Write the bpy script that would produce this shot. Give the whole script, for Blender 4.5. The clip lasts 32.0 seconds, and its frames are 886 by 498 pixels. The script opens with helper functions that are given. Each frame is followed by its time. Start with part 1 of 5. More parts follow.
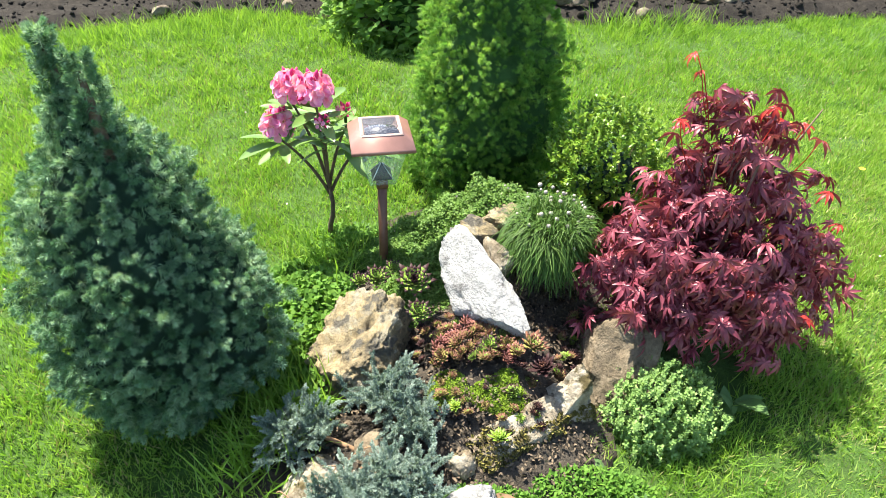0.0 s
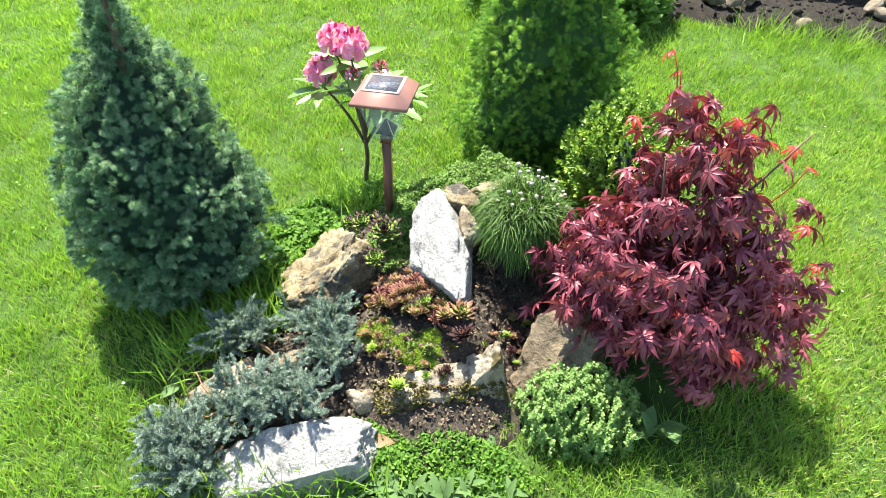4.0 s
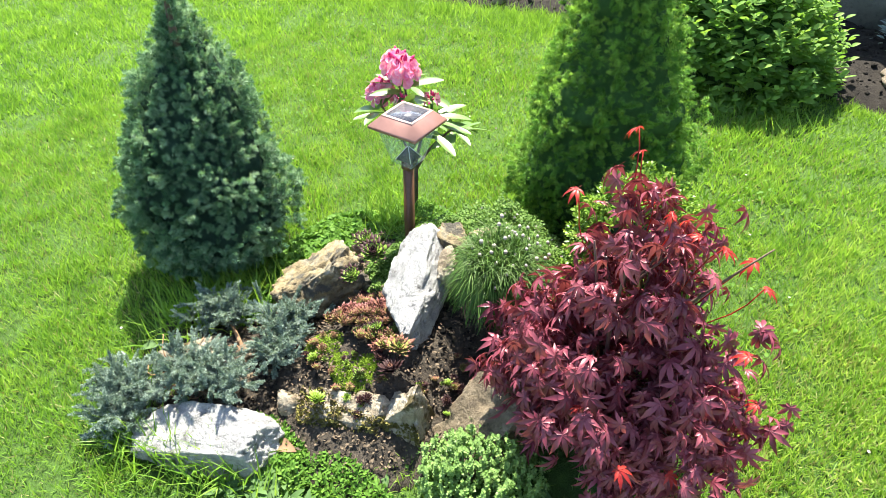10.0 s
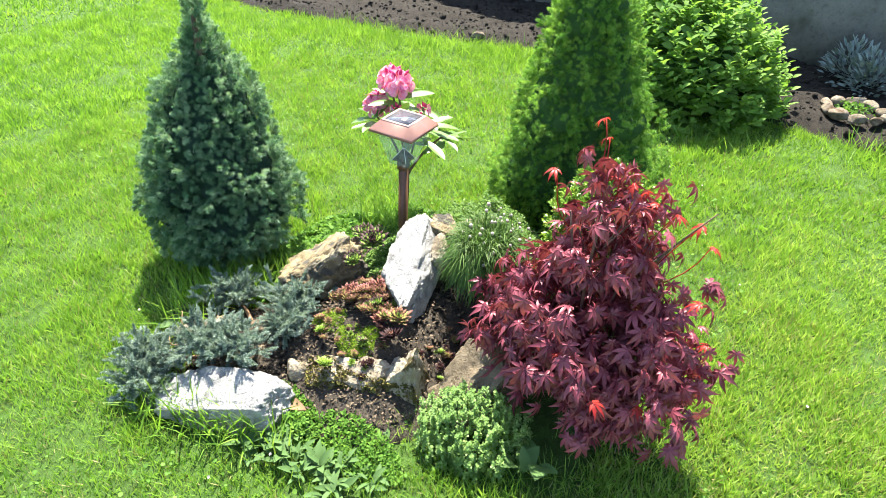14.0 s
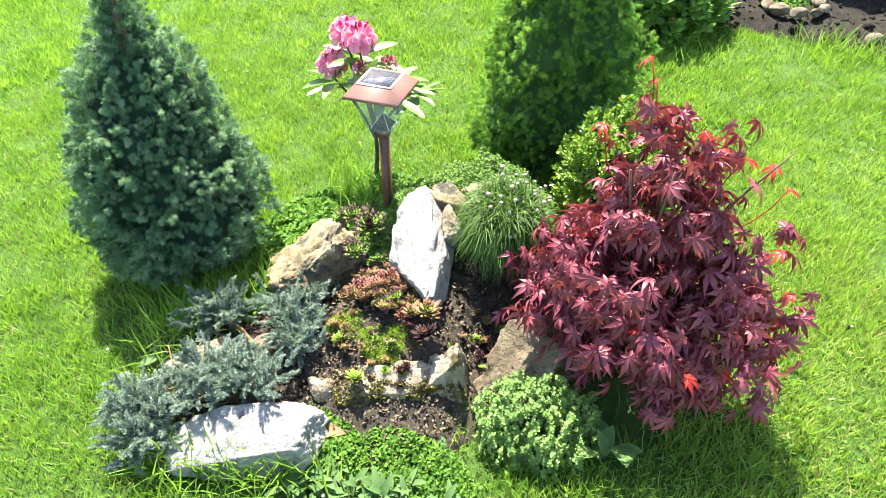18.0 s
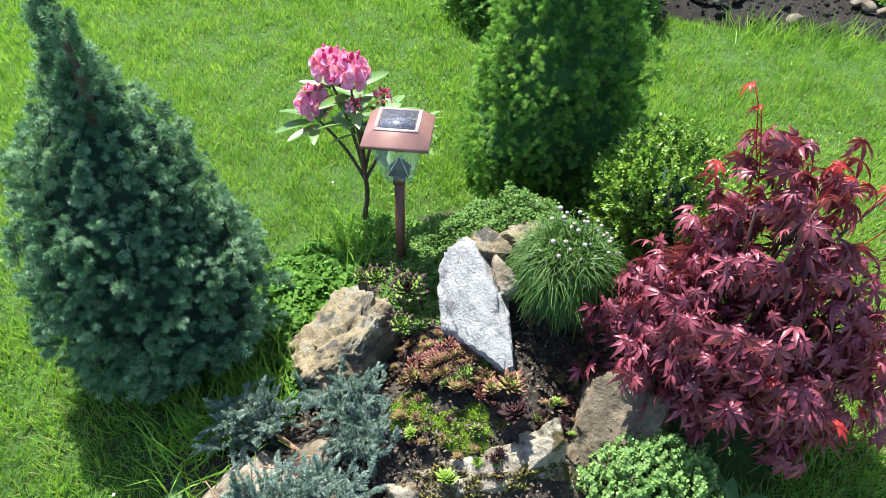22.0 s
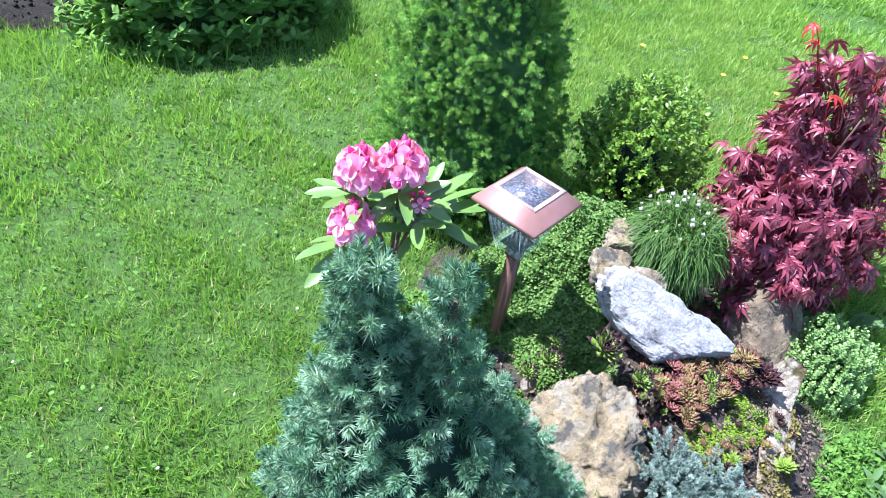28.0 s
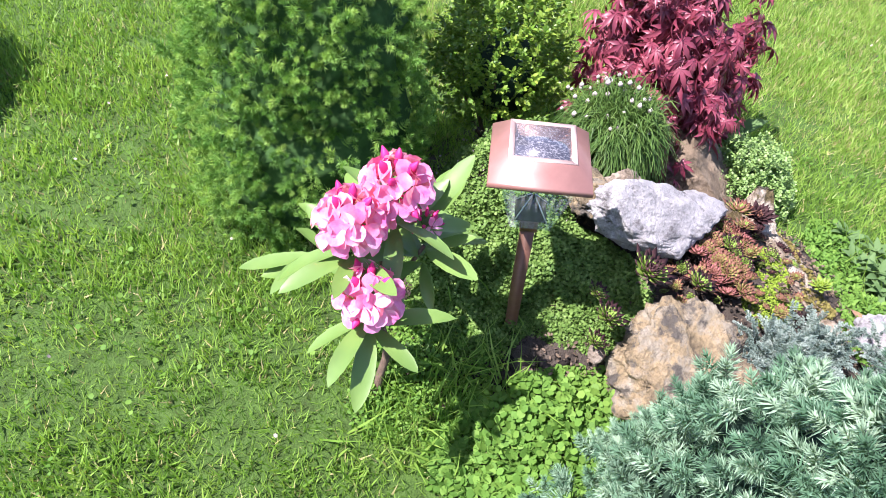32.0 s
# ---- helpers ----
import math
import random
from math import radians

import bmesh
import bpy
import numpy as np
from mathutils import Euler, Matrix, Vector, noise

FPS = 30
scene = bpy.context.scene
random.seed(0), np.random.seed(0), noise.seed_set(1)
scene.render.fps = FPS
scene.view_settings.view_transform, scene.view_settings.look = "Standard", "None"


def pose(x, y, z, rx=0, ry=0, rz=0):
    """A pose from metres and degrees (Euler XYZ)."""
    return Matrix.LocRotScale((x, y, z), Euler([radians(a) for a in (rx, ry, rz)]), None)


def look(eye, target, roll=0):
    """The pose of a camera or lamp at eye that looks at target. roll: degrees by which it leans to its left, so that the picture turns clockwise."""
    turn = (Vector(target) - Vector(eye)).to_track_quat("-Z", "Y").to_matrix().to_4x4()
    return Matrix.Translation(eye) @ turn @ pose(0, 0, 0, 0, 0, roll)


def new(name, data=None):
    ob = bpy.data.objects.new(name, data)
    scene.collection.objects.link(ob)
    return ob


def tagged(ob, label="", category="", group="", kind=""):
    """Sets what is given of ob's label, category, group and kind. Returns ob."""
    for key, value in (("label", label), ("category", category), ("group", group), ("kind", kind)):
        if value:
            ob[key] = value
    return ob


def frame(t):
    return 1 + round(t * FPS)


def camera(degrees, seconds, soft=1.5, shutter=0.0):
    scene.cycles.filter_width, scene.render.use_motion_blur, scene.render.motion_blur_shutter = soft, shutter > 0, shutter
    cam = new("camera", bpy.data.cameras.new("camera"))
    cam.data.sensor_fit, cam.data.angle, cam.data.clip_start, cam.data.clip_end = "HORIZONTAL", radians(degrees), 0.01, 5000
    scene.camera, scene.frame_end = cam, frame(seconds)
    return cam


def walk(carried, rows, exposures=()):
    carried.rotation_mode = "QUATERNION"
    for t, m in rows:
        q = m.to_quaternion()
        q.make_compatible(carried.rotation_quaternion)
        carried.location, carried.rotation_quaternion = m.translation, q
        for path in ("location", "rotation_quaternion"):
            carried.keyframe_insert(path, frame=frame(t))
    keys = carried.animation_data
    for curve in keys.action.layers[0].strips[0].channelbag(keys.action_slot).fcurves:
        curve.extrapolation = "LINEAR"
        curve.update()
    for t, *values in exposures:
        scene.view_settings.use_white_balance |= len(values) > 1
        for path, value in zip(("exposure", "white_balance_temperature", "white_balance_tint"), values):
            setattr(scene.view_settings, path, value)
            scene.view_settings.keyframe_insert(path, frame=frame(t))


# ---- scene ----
cam = camera(66.5, 32.0, soft=0.7)
PATH = [
    (0, (0.049, -0.006, 1.249), (0.044, 1.532, -0.029), 0.9),
    (0.5, (0.067, 0.005, 1.26), (0.071, 1.55, -0.01), 0.7),
    (1, (0.11, 0.006, 1.257), (0.066, 1.576, 0.019), -1.7),
    (1.5, (0.199, 0.077, 1.241), (0.072, 1.567, -0.088), -0.1),
    (2, (0.262, 0.113, 1.241), (0.056, 1.564, -0.119), 3.0),
    (2.5, (0.313, 0.099, 1.246), (0.009, 1.501, -0.148), 2.1),
    (3, (0.416, 0.043, 1.261), (-0.042, 1.447, -0.088), 1.4),
    (3.5, (0.521, 0.006, 1.259), (-0.011, 1.406, -0.066), 0.2),
    (5.5, (0.671, -0.002, 1.238), (0.049, 1.42, -0.023), -2.1),
    (6, (0.696, 0.024, 1.242), (0.061, 1.452, -0.005), -3.2),
    (6.5, (0.738, 0.099, 1.24), (0.068, 1.524, 0.007), -0.6),
    (7, (0.783, 0.173, 1.229), (0.06, 1.558, -0.019), 1.7),
    (7.5, (0.805, 0.212, 1.239), (0.011, 1.526, -0.043), -1.6),
    (8, (0.857, 0.234, 1.246), (0.006, 1.517, -0.031), -0.9),
    (8.5, (0.912, 0.26, 1.254), (0.008, 1.509, -0.021), 0.0),
    (9, (0.959, 0.292, 1.249), (0.005, 1.504, -0.025), 0.7),
    (9.5, (1.002, 0.307, 1.25), (-0.024, 1.471, -0.012), 0.2),
    (10, (1.037, 0.306, 1.257), (-0.062, 1.43, 0.021), -1.3),
    (10.5, (1.065, 0.294, 1.265), (-0.066, 1.447, 0.085), -0.2),
    (11, (1.085, 0.282, 1.258), (-0.085, 1.427, 0.111), -0.4),
    (11.5, (1.107, 0.27, 1.25), (-0.03, 1.393, 0.047), -1.1),
    (12, (1.114, 0.262, 1.252), (-0.012, 1.387, 0.041), -0.0),
    (12.5, (1.112, 0.218, 1.264), (0.003, 1.386, 0.078), 1.3),
    (13, (1.136, 0.161, 1.255), (0.046, 1.34, 0.063), 0.5),
    (13.5, (1.158, 0.111, 1.267), (0.063, 1.313, 0.103), 0.7),
    (14, (1.167, 0.086, 1.263), (0.08, 1.322, 0.127), 0.7),
    (14.5, (1.161, 0.067, 1.264), (0.078, 1.323, 0.145), 1.3),
    (16.5, (1.045, 0.119, 1.247), (0.02, 1.36, 0.06), 1.2),
    (17, (0.957, 0.17, 1.236), (-0.033, 1.402, 0.011), -0.2),
    (17.5, (0.885, 0.179, 1.226), (-0.025, 1.416, -0.055), 1.4),
    (18, (0.806, 0.106, 1.239), (0.027, 1.408, -0.064), -2.0),
    (18.5, (0.742, 0.049, 1.249), (0.065, 1.406, -0.055), -0.1),
    (19, (0.713, 0.018, 1.255), (0.084, 1.423, -0.022), 1.1),
    (19.5, (0.678, -0.006, 1.253), (0.092, 1.446, 0.008), 2.0),
    (20, (0.632, 0.004, 1.245), (0.028, 1.467, 0.022), 2.7),
    (20.5, (0.539, 0.041, 1.219), (-0.066, 1.421, -0.096), 0.2),
    (21, (0.471, 0.101, 1.22), (-0.084, 1.455, -0.144), -3.2),
    (21.5, (0.423, 0.162, 1.221), (-0.064, 1.542, -0.142), -1.5),
    (22, (0.334, 0.177, 1.232), (-0.077, 1.609, -0.103), 0.1),
    (22.5, (0.193, 0.167, 1.255), (-0.116, 1.614, -0.091), -2.3),
    (23, (0.099, 0.139, 1.265), (-0.059, 1.609, -0.081), 0.5),
    (23.5, (0.019, 0.141, 1.273), (-0.04, 1.599, -0.095), 4.9),
    (24, (-0.077, 0.195, 1.248), (-0.093, 1.592, -0.182), 1.4),
    (24.5, (-0.203, 0.279, 1.25), (-0.153, 1.646, -0.209), 1.2),
    (26.5, (-0.664, 0.392, 1.249), (-0.034, 1.635, -0.185), 8.1),
    (27, (-0.717, 0.474, 1.237), (-0.027, 1.712, -0.174), 6.4),
    (27.5, (-0.771, 0.597, 1.227), (0.053, 1.777, -0.162), 6.3),
    (28, (-0.833, 0.714, 1.229), (0.101, 1.808, -0.162), 8.1),
    (28.5, (-0.938, 0.831, 1.227), (0.099, 1.818, -0.169), 1.7),
    (29, (-1.013, 0.895, 1.223), (0.148, 1.799, -0.132), 3.6),
    (29.5, (-1.014, 0.939, 1.198), (0.232, 1.774, -0.125), 7.2),
    (30, (-0.979, 1.011, 1.172), (0.301, 1.73, -0.186), 7.0),
    (30.5, (-0.941, 1.096, 1.171), (0.376, 1.71, -0.203), 5.9),
    (31, (-0.933, 1.175, 1.157), (0.389, 1.708, -0.247), 4.9),
    (31.5, (-0.914, 1.258, 1.112), (0.434, 1.653, -0.311), 3.2),
    (32, (-0.88, 1.294, 1.053), (0.459, 1.624, -0.396), 4.8),
]
EXPOSURES = [
    (0.0, 2.06, 6800, 8),
    (1.0, 2.22, 6800, 8),
    (3.0, 2.16, 6800, 8),
    (9.5, 2.2, 6800, 8),
    (11.0, 1.95, 6800, 8),
    (12.5, 2.2, 6800, 8),
    (14.0, 2.25, 6800, 8),
    (17.0, 2.3, 6900, 8),
    (18.0, 2.42, 6900, 8),
    (19.0, 2.2, 6800, 8),
    (20.0, 1.98, 6700, 8),
    (21.2, 2.15, 6600, 9),
    (22.0, 1.72, 6100, 9),
    (23.0, 2.13, 5300, 14),
    (24.0, 2.22, 5250, 15),
    (27.0, 2.08, 5200, 15),
    (28.0, 1.96, 5350, 19),
    (29.0, 1.88, 5750, 28),
    (30.0, 1.85, 5800, 29),
    (32.0, 1.78, 6100, 30),
]
walk(cam, [(t, look(eye, target, roll)) for t, eye, target, roll in PATH], EXPOSURES)


# ==== place ====
# ---- world, sun ----
SUN_WAY = Vector((0.36, -0.44, -1.0)).normalized()      # the way the sunlight travels
world = bpy.data.worlds.new("sky")
scene.world = world
world.use_nodes = True
sky = world.node_tree.nodes.new("ShaderNodeTexSky")
sky.sky_type, sky.sun_disc = "NISHITA", False
sky.sun_elevation = math.asin(-SUN_WAY.z)
sky.sun_rotation = math.atan2(-SUN_WAY.x, -SUN_WAY.y)
background = world.node_tree.nodes["Background"]
background.inputs[1].default_value = 0.097
world.node_tree.links.new(sky.outputs[0], background.inputs[0])
sun = new("sun", bpy.data.lights.new("sun", "SUN"))
sun.data.energy, sun.data.angle, sun.data.color = 4.5, radians(0.6), (1.0, 0.95, 0.86)
sun.matrix_world = look((0, 0, 6), Vector((0, 0, 6)) + SUN_WAY)

rng = np.random.default_rng(7)


# ---- materials ----
def nodes_of(name):
    m = bpy.data.materials.new(name)
    m.use_nodes = True
    nt = m.node_tree
    return m, nt, nt.nodes["Principled BSDF"], nt.nodes["Material Output"]


def ramp(nt, fac, stops):
    r = nt.nodes.new("ShaderNodeValToRGB")
    e = r.color_ramp.elements
    while len(e) < len(stops):
        e.new(0.5)
    for el, (p, c) in zip(e, stops):
        el.position, el.color = p, (*c, 1)
    nt.links.new(fac, r.inputs[0])
    return r.outputs[0]


def noise_tex(nt, scale, detail=5, rough=0.6):
    co = nt.nodes.new("ShaderNodeNewGeometry")
    n = nt.nodes.new("ShaderNodeTexNoise")
    n.inputs["Scale"].default_value, n.inputs["Detail"].default_value = scale, detail
    n.inputs["Roughness"].default_value = rough
    nt.links.new(co.outputs["Position"], n.inputs["Vector"])
    return n.outputs["Fac"]


def blend(nt, a, b, fac, kind="MIX"):
    n = nt.nodes.new("ShaderNodeMix")
    n.data_type, n.blend_type = "RGBA", kind
    for sock, v in ((n.inputs[0], fac), (n.inputs[6], a), (n.inputs[7], b)):
        if isinstance(v, bpy.types.NodeSocket):
            nt.links.new(v, sock)
        else:
            sock.default_value = v if isinstance(v, float) else (*v, 1)
    return n.outputs[2]


def leaf_mat(name, dark, mid, light, rough=0.5, glow=0.3, patch=6.0, per_object=False, spec=0.35, share=0.45):
    """Foliage: each leaf its own shade, drifting over larger patches, letting some light through."""
    m, nt, b, out = nodes_of(name)
    if per_object:
        r = nt.nodes.new("ShaderNodeObjectInfo").outputs["Random"]
    else:
        r = nt.nodes.new("ShaderNodeNewGeometry").outputs["Random Per Island"]
    own = ramp(nt, r, [(0.0, dark), (0.5, mid), (1.0, light)])
    drift = ramp(nt, noise_tex(nt, patch, 3), [(0.3, dark), (0.5, mid), (0.72, light)])
    col = blend(nt, own, drift, share)
    nt.links.new(col, b.inputs["Base Color"])
    b.inputs["Roughness"].default_value = rough
    b.inputs["Specular IOR Level"].default_value = spec
    if glow:
        tr = nt.nodes.new("ShaderNodeBsdfTranslucent")
        nt.links.new(blend(nt, col, (1.0, 1.0, 0.55), 1.0, "MULTIPLY"), tr.inputs["Color"])
        mix = nt.nodes.new("ShaderNodeMixShader")
        mix.inputs[0].default_value = glow
        nt.links.new(b.outputs[0], mix.inputs[1])
        nt.links.new(tr.outputs[0], mix.inputs[2])
        nt.links.new(mix.outputs[0], out.inputs[0])
    return m


def rock_mat(name, stops, scale=14, stain=None, stain_scale=7, stain_at=0.58, bump=0.5, rough=0.9):
    m, nt, b, out = nodes_of(name)
    col = ramp(nt, noise_tex(nt, scale, 9, 0.68), stops)
    if stain:
        edge = ramp(nt, noise_tex(nt, stain_scale, 7, 0.65), [(stain_at, (0, 0, 0)), (stain_at + 0.09, (1, 1, 1))])
        bw = nt.nodes.new("ShaderNodeRGBToBW")
        nt.links.new(edge, bw.inputs[0])
        col = blend(nt, col, stain, bw.outputs[0])
    fleck = ramp(nt, noise_tex(nt, scale * 12, 4, 0.7), [(0.32, (0.62, 0.62, 0.62)), (0.5, (1, 1, 1))])
    col = blend(nt, col, fleck, 0.7, "MULTIPLY")
    nt.links.new(col, b.inputs["Base Color"])
    b.inputs["Roughness"].default_value = rough
    b.inputs["Specular IOR Level"].default_value = 0.25
    bn = nt.nodes.new("ShaderNodeBump")
    bn.inputs["Strength"].default_value, bn.inputs["Distance"].default_value = bump, 0.012
    nt.links.new(noise_tex(nt, scale * 5, 8, 0.72), bn.inputs["Height"])
    nt.links.new(bn.outputs[0], b.inputs["Normal"])
    return m


def plain_mat(name, color, rough=0.5, metal=0.0, vary=0.25, scale=60, bump=0.0, spec=0.5):
    m, nt, b, out = nodes_of(name)
    dark = tuple(c * (1 - vary) for c in color)
    lite = tuple(min(1, c * (1 + vary)) for c in color)
    nt.links.new(ramp(nt, noise_tex(nt, scale, 6), [(0.3, dark), (0.7, lite)]), b.inputs["Base Color"])
    b.inputs["Roughness"].default_value, b.inputs["Metallic"].default_value = rough, metal
    b.inputs["Specular IOR Level"].default_value = spec
    if bump:
        bn = nt.nodes.new("ShaderNodeBump")
        bn.inputs["Strength"].default_value, bn.inputs["Distance"].default_value = bump, 0.004
        nt.links.new(noise_tex(nt, scale * 2, 8, 0.7), bn.inputs["Height"])
        nt.links.new(bn.outputs[0], b.inputs["Normal"])
    return m


GRASS = leaf_mat("grass_blade", (0.098, 0.222, 0.03), (0.2, 0.375, 0.054), (0.34, 0.5, 0.106), 0.45, 0.5, 9, share=0.6)
GRASS_PALE = leaf_mat("pale_grass_blade", (0.24, 0.4, 0.07), (0.34, 0.49, 0.11), (0.46, 0.57, 0.18), 0.4, 0.5, 7)
DRY = leaf_mat("dry_grass", (0.22, 0.2, 0.08), (0.34, 0.32, 0.13), (0.44, 0.42, 0.22), 0.6, 0.2)
CLOVER = leaf_mat("clover_leaf", (0.06, 0.15, 0.025), (0.115, 0.25, 0.04), (0.19, 0.33, 0.06), 0.6, 0.4, spec=0.15)
SPRUCE_BLUE = leaf_mat("blue_spruce_needle", (0.048, 0.115, 0.064), (0.13, 0.27, 0.158), (0.4, 0.56, 0.4), 0.5, 0.4, 9, share=0.25)
SPRUCE_GREEN = leaf_mat("green_spruce_needle", (0.07, 0.18, 0.033), (0.165, 0.36, 0.07), (0.38, 0.58, 0.13), 0.5, 0.5, 9, share=0.25)
# dark greens for inner bodies: shade deep in the foliage, as colour
INNER_SHADE = leaf_mat("inner_shade", (0.01, 0.024, 0.015), (0.019, 0.04, 0.025), (0.03, 0.06, 0.037), 0.9, 0.0, 60, spec=0.1)
INNER_SHADE_GREEN = leaf_mat("inner_green_shade", (0.022, 0.055, 0.016), (0.04, 0.095, 0.026), (0.062, 0.135, 0.04), 0.9, 0.0, 60, spec=0.1)
BARK = plain_mat("bark", (0.11, 0.075, 0.05), 0.9, vary=0.4, scale=120, bump=0.6)
BOX = leaf_mat("box_leaf", (0.05, 0.13, 0.016), (0.14, 0.27, 0.03), (0.3, 0.4, 0.06), 0.35, 0.3, 22)
MAPLE = leaf_mat("maple_leaf", (0.12, 0.017, 0.034), (0.215, 0.038, 0.064), (0.38, 0.1, 0.13), 0.42, 0.28, 9, per_object=True, spec=0.55)
MAPLE_FAR = leaf_mat("maple_leaf_inner", (0.11, 0.016, 0.034), (0.2, 0.036, 0.06), (0.36, 0.09, 0.12), 0.42, 0.28, 9, spec=0.5)
MAPLE_YOUNG = leaf_mat("young_maple_leaf", (0.28, 0.018, 0.02), (0.42, 0.03, 0.028), (0.5, 0.06, 0.045), 0.4, 0.45, 9)
MAPLE_STEM = plain_mat("maple_stem", (0.09, 0.04, 0.035), 0.6, vary=0.4)
THYME = leaf_mat("thyme_leaf", (0.05, 0.11, 0.02), (0.11, 0.21, 0.042), (0.22, 0.34, 0.09), 0.55, 0.3, 30, spec=0.2)
CHIVE = leaf_mat("chive_blade", (0.035, 0.085, 0.016), (0.06, 0.13, 0.024), (0.115, 0.195, 0.045), 0.5, 0.25, 8, spec=0.2, share=0.2)
CHIVE_BUD = leaf_mat("chive_bud", (0.26, 0.22, 0.21), (0.38, 0.33, 0.32), (0.5, 0.45, 0.42), 0.7, 0.2)
JUNIPER = leaf_mat("juniper_needle", (0.08, 0.135, 0.112), (0.19, 0.27, 0.232), (0.45, 0.54, 0.49), 0.55, 0.3, 30, share=0.35)
JUNIPER_DRY = plain_mat("dry_juniper_twig", (0.22, 0.13, 0.07), 0.9, vary=0.4)
RHODO_LEAF = leaf_mat("rhododendron_leaf", (0.06, 0.125, 0.026), (0.11, 0.205, 0.045), (0.18, 0.28, 0.075), 0.36, 0.18, 14, spec=0.5)
PETAL = leaf_mat("pink_petal", (0.78, 0.1, 0.38), (0.85, 0.31, 0.57), (0.92, 0.66, 0.8), 0.55, 0.4, 55, share=0.75)
PETAL_DEEP = leaf_mat("deep_pink_bud", (0.42, 0.01, 0.1), (0.6, 0.025, 0.18), (0.72, 0.08, 0.28), 0.5, 0.3, 30)
LIGHT_LEAF = leaf_mat("pale_sedum_leaf", (0.1, 0.19, 0.05), (0.18, 0.31, 0.085), (0.29, 0.43, 0.14), 0.5, 0.3, 18)
WEED = leaf_mat("weed_leaf", (0.05, 0.11, 0.035), (0.09, 0.17, 0.055), (0.14, 0.23, 0.09), 0.65, 0.3, 16, spec=0.15)
MOSS = leaf_mat("moss", (0.1, 0.17, 0.016), (0.19, 0.3, 0.024), (0.31, 0.43, 0.045), 0.7, 0.25, 40)
MOSS_BROWN = leaf_mat("brown_moss", (0.07, 0.06, 0.015), (0.14, 0.12, 0.03), (0.2, 0.19, 0.05), 0.85, 0.1, 25)
SHRUB = leaf_mat("shrub_leaf", (0.09, 0.2, 0.042), (0.17, 0.32, 0.075), (0.26, 0.41, 0.115), 0.6, 0.55, 5, spec=0.15)
SHRUB_TIP = leaf_mat("young_shrub_leaf", (0.12, 0.26, 0.05), (0.19, 0.35, 0.07), (0.28, 0.43, 0.1), 0.55, 0.4, 5, spec=0.2)
WALL = rock_mat("weathered_render", [(0.3, (0.1, 0.1, 0.098)), (0.5, (0.17, 0.17, 0.165)), (0.75, (0.25, 0.245, 0.235))], 4, (0.075, 0.08, 0.06), 3, 0.56, 0.4)
LITTER = leaf_mat("dry_litter", (0.05, 0.036, 0.024), (0.1, 0.075, 0.05), (0.2, 0.15, 0.1), 0.8, 0.1, 20)
SILVER = leaf_mat("silver_leaf", (0.15, 0.2, 0.2), (0.22, 0.29, 0.28), (0.3, 0.36, 0.35), 0.6, 0.15, 6)
SEMP_GREEN = leaf_mat("houseleek_green", (0.085, 0.16, 0.024), (0.155, 0.26, 0.04), (0.24, 0.36, 0.07), 0.45, 0.12, 30)
SEMP_RED = leaf_mat("houseleek_red", (0.085, 0.034, 0.026), (0.14, 0.06, 0.042), (0.22, 0.12, 0.066), 0.55, 0.06, 40, spec=0.2)
SEMP_ROSE = leaf_mat("houseleek_rose", (0.12, 0.04, 0.042), (0.2, 0.07, 0.066), (0.28, 0.125, 0.1), 0.5, 0.1, 40, spec=0.3)
SEMP_DARK = leaf_mat("houseleek_purple", (0.022, 0.011, 0.012), (0.036, 0.017, 0.018), (0.055, 0.027, 0.026), 0.55, 0.04, 30, spec=0.15)
SEMP_TAN = leaf_mat("houseleek_tan", (0.13, 0.105, 0.036), (0.22, 0.2, 0.062), (0.3, 0.32, 0.1), 0.45, 0.12, 40)
SOIL = rock_mat("dark_soil", [(0.3, (0.01, 0.008, 0.007)), (0.55, (0.025, 0.021, 0.017)), (0.8, (0.058, 0.05, 0.041))], 30, bump=0.9)
EARTH = rock_mat("mound_earth", [(0.3, (0.028, 0.023, 0.018)), (0.55, (0.07, 0.058, 0.045)), (0.8, (0.14, 0.118, 0.092))], 30, bump=0.9)
LAWN = rock_mat("lawn_earth", [(0.3, (0.036, 0.066, 0.014)), (0.55, (0.06, 0.125, 0.022)), (0.8, (0.095, 0.18, 0.034))], 24, bump=0.9)
TAN = rock_mat("tan_limestone", [(0.28, (0.075, 0.058, 0.038)), (0.42, (0.19, 0.155, 0.095)), (0.5, (0.31, 0.245, 0.14)), (0.58, (0.28, 0.25, 0.18)), (0.76, (0.44, 0.4, 0.31))], 18, (0.1, 0.092, 0.075), 22, 0.5, 1.0)
WHITE = rock_mat("white_limestone", [(0.3, (0.18, 0.18, 0.18)), (0.45, (0.36, 0.36, 0.355)), (0.7, (0.53, 0.53, 0.515))], 30, (0.13, 0.125, 0.12), 24, 0.58, 1.0)
CREAM = rock_mat("cream_limestone", [(0.3, (0.12, 0.09, 0.06)), (0.45, (0.3, 0.25, 0.18)), (0.6, (0.42, 0.38, 0.3)), (0.75, (0.5, 0.47, 0.41))], 17, (0.1, 0.08, 0.035), 16, 0.52, 1.0)
BROWN = rock_mat("brown_stone", [(0.3, (0.075, 0.062, 0.046)), (0.5, (0.19, 0.15, 0.1)), (0.75, (0.34, 0.28, 0.2))], 20, (0.05, 0.045, 0.03), 16, 0.56, 0.9)
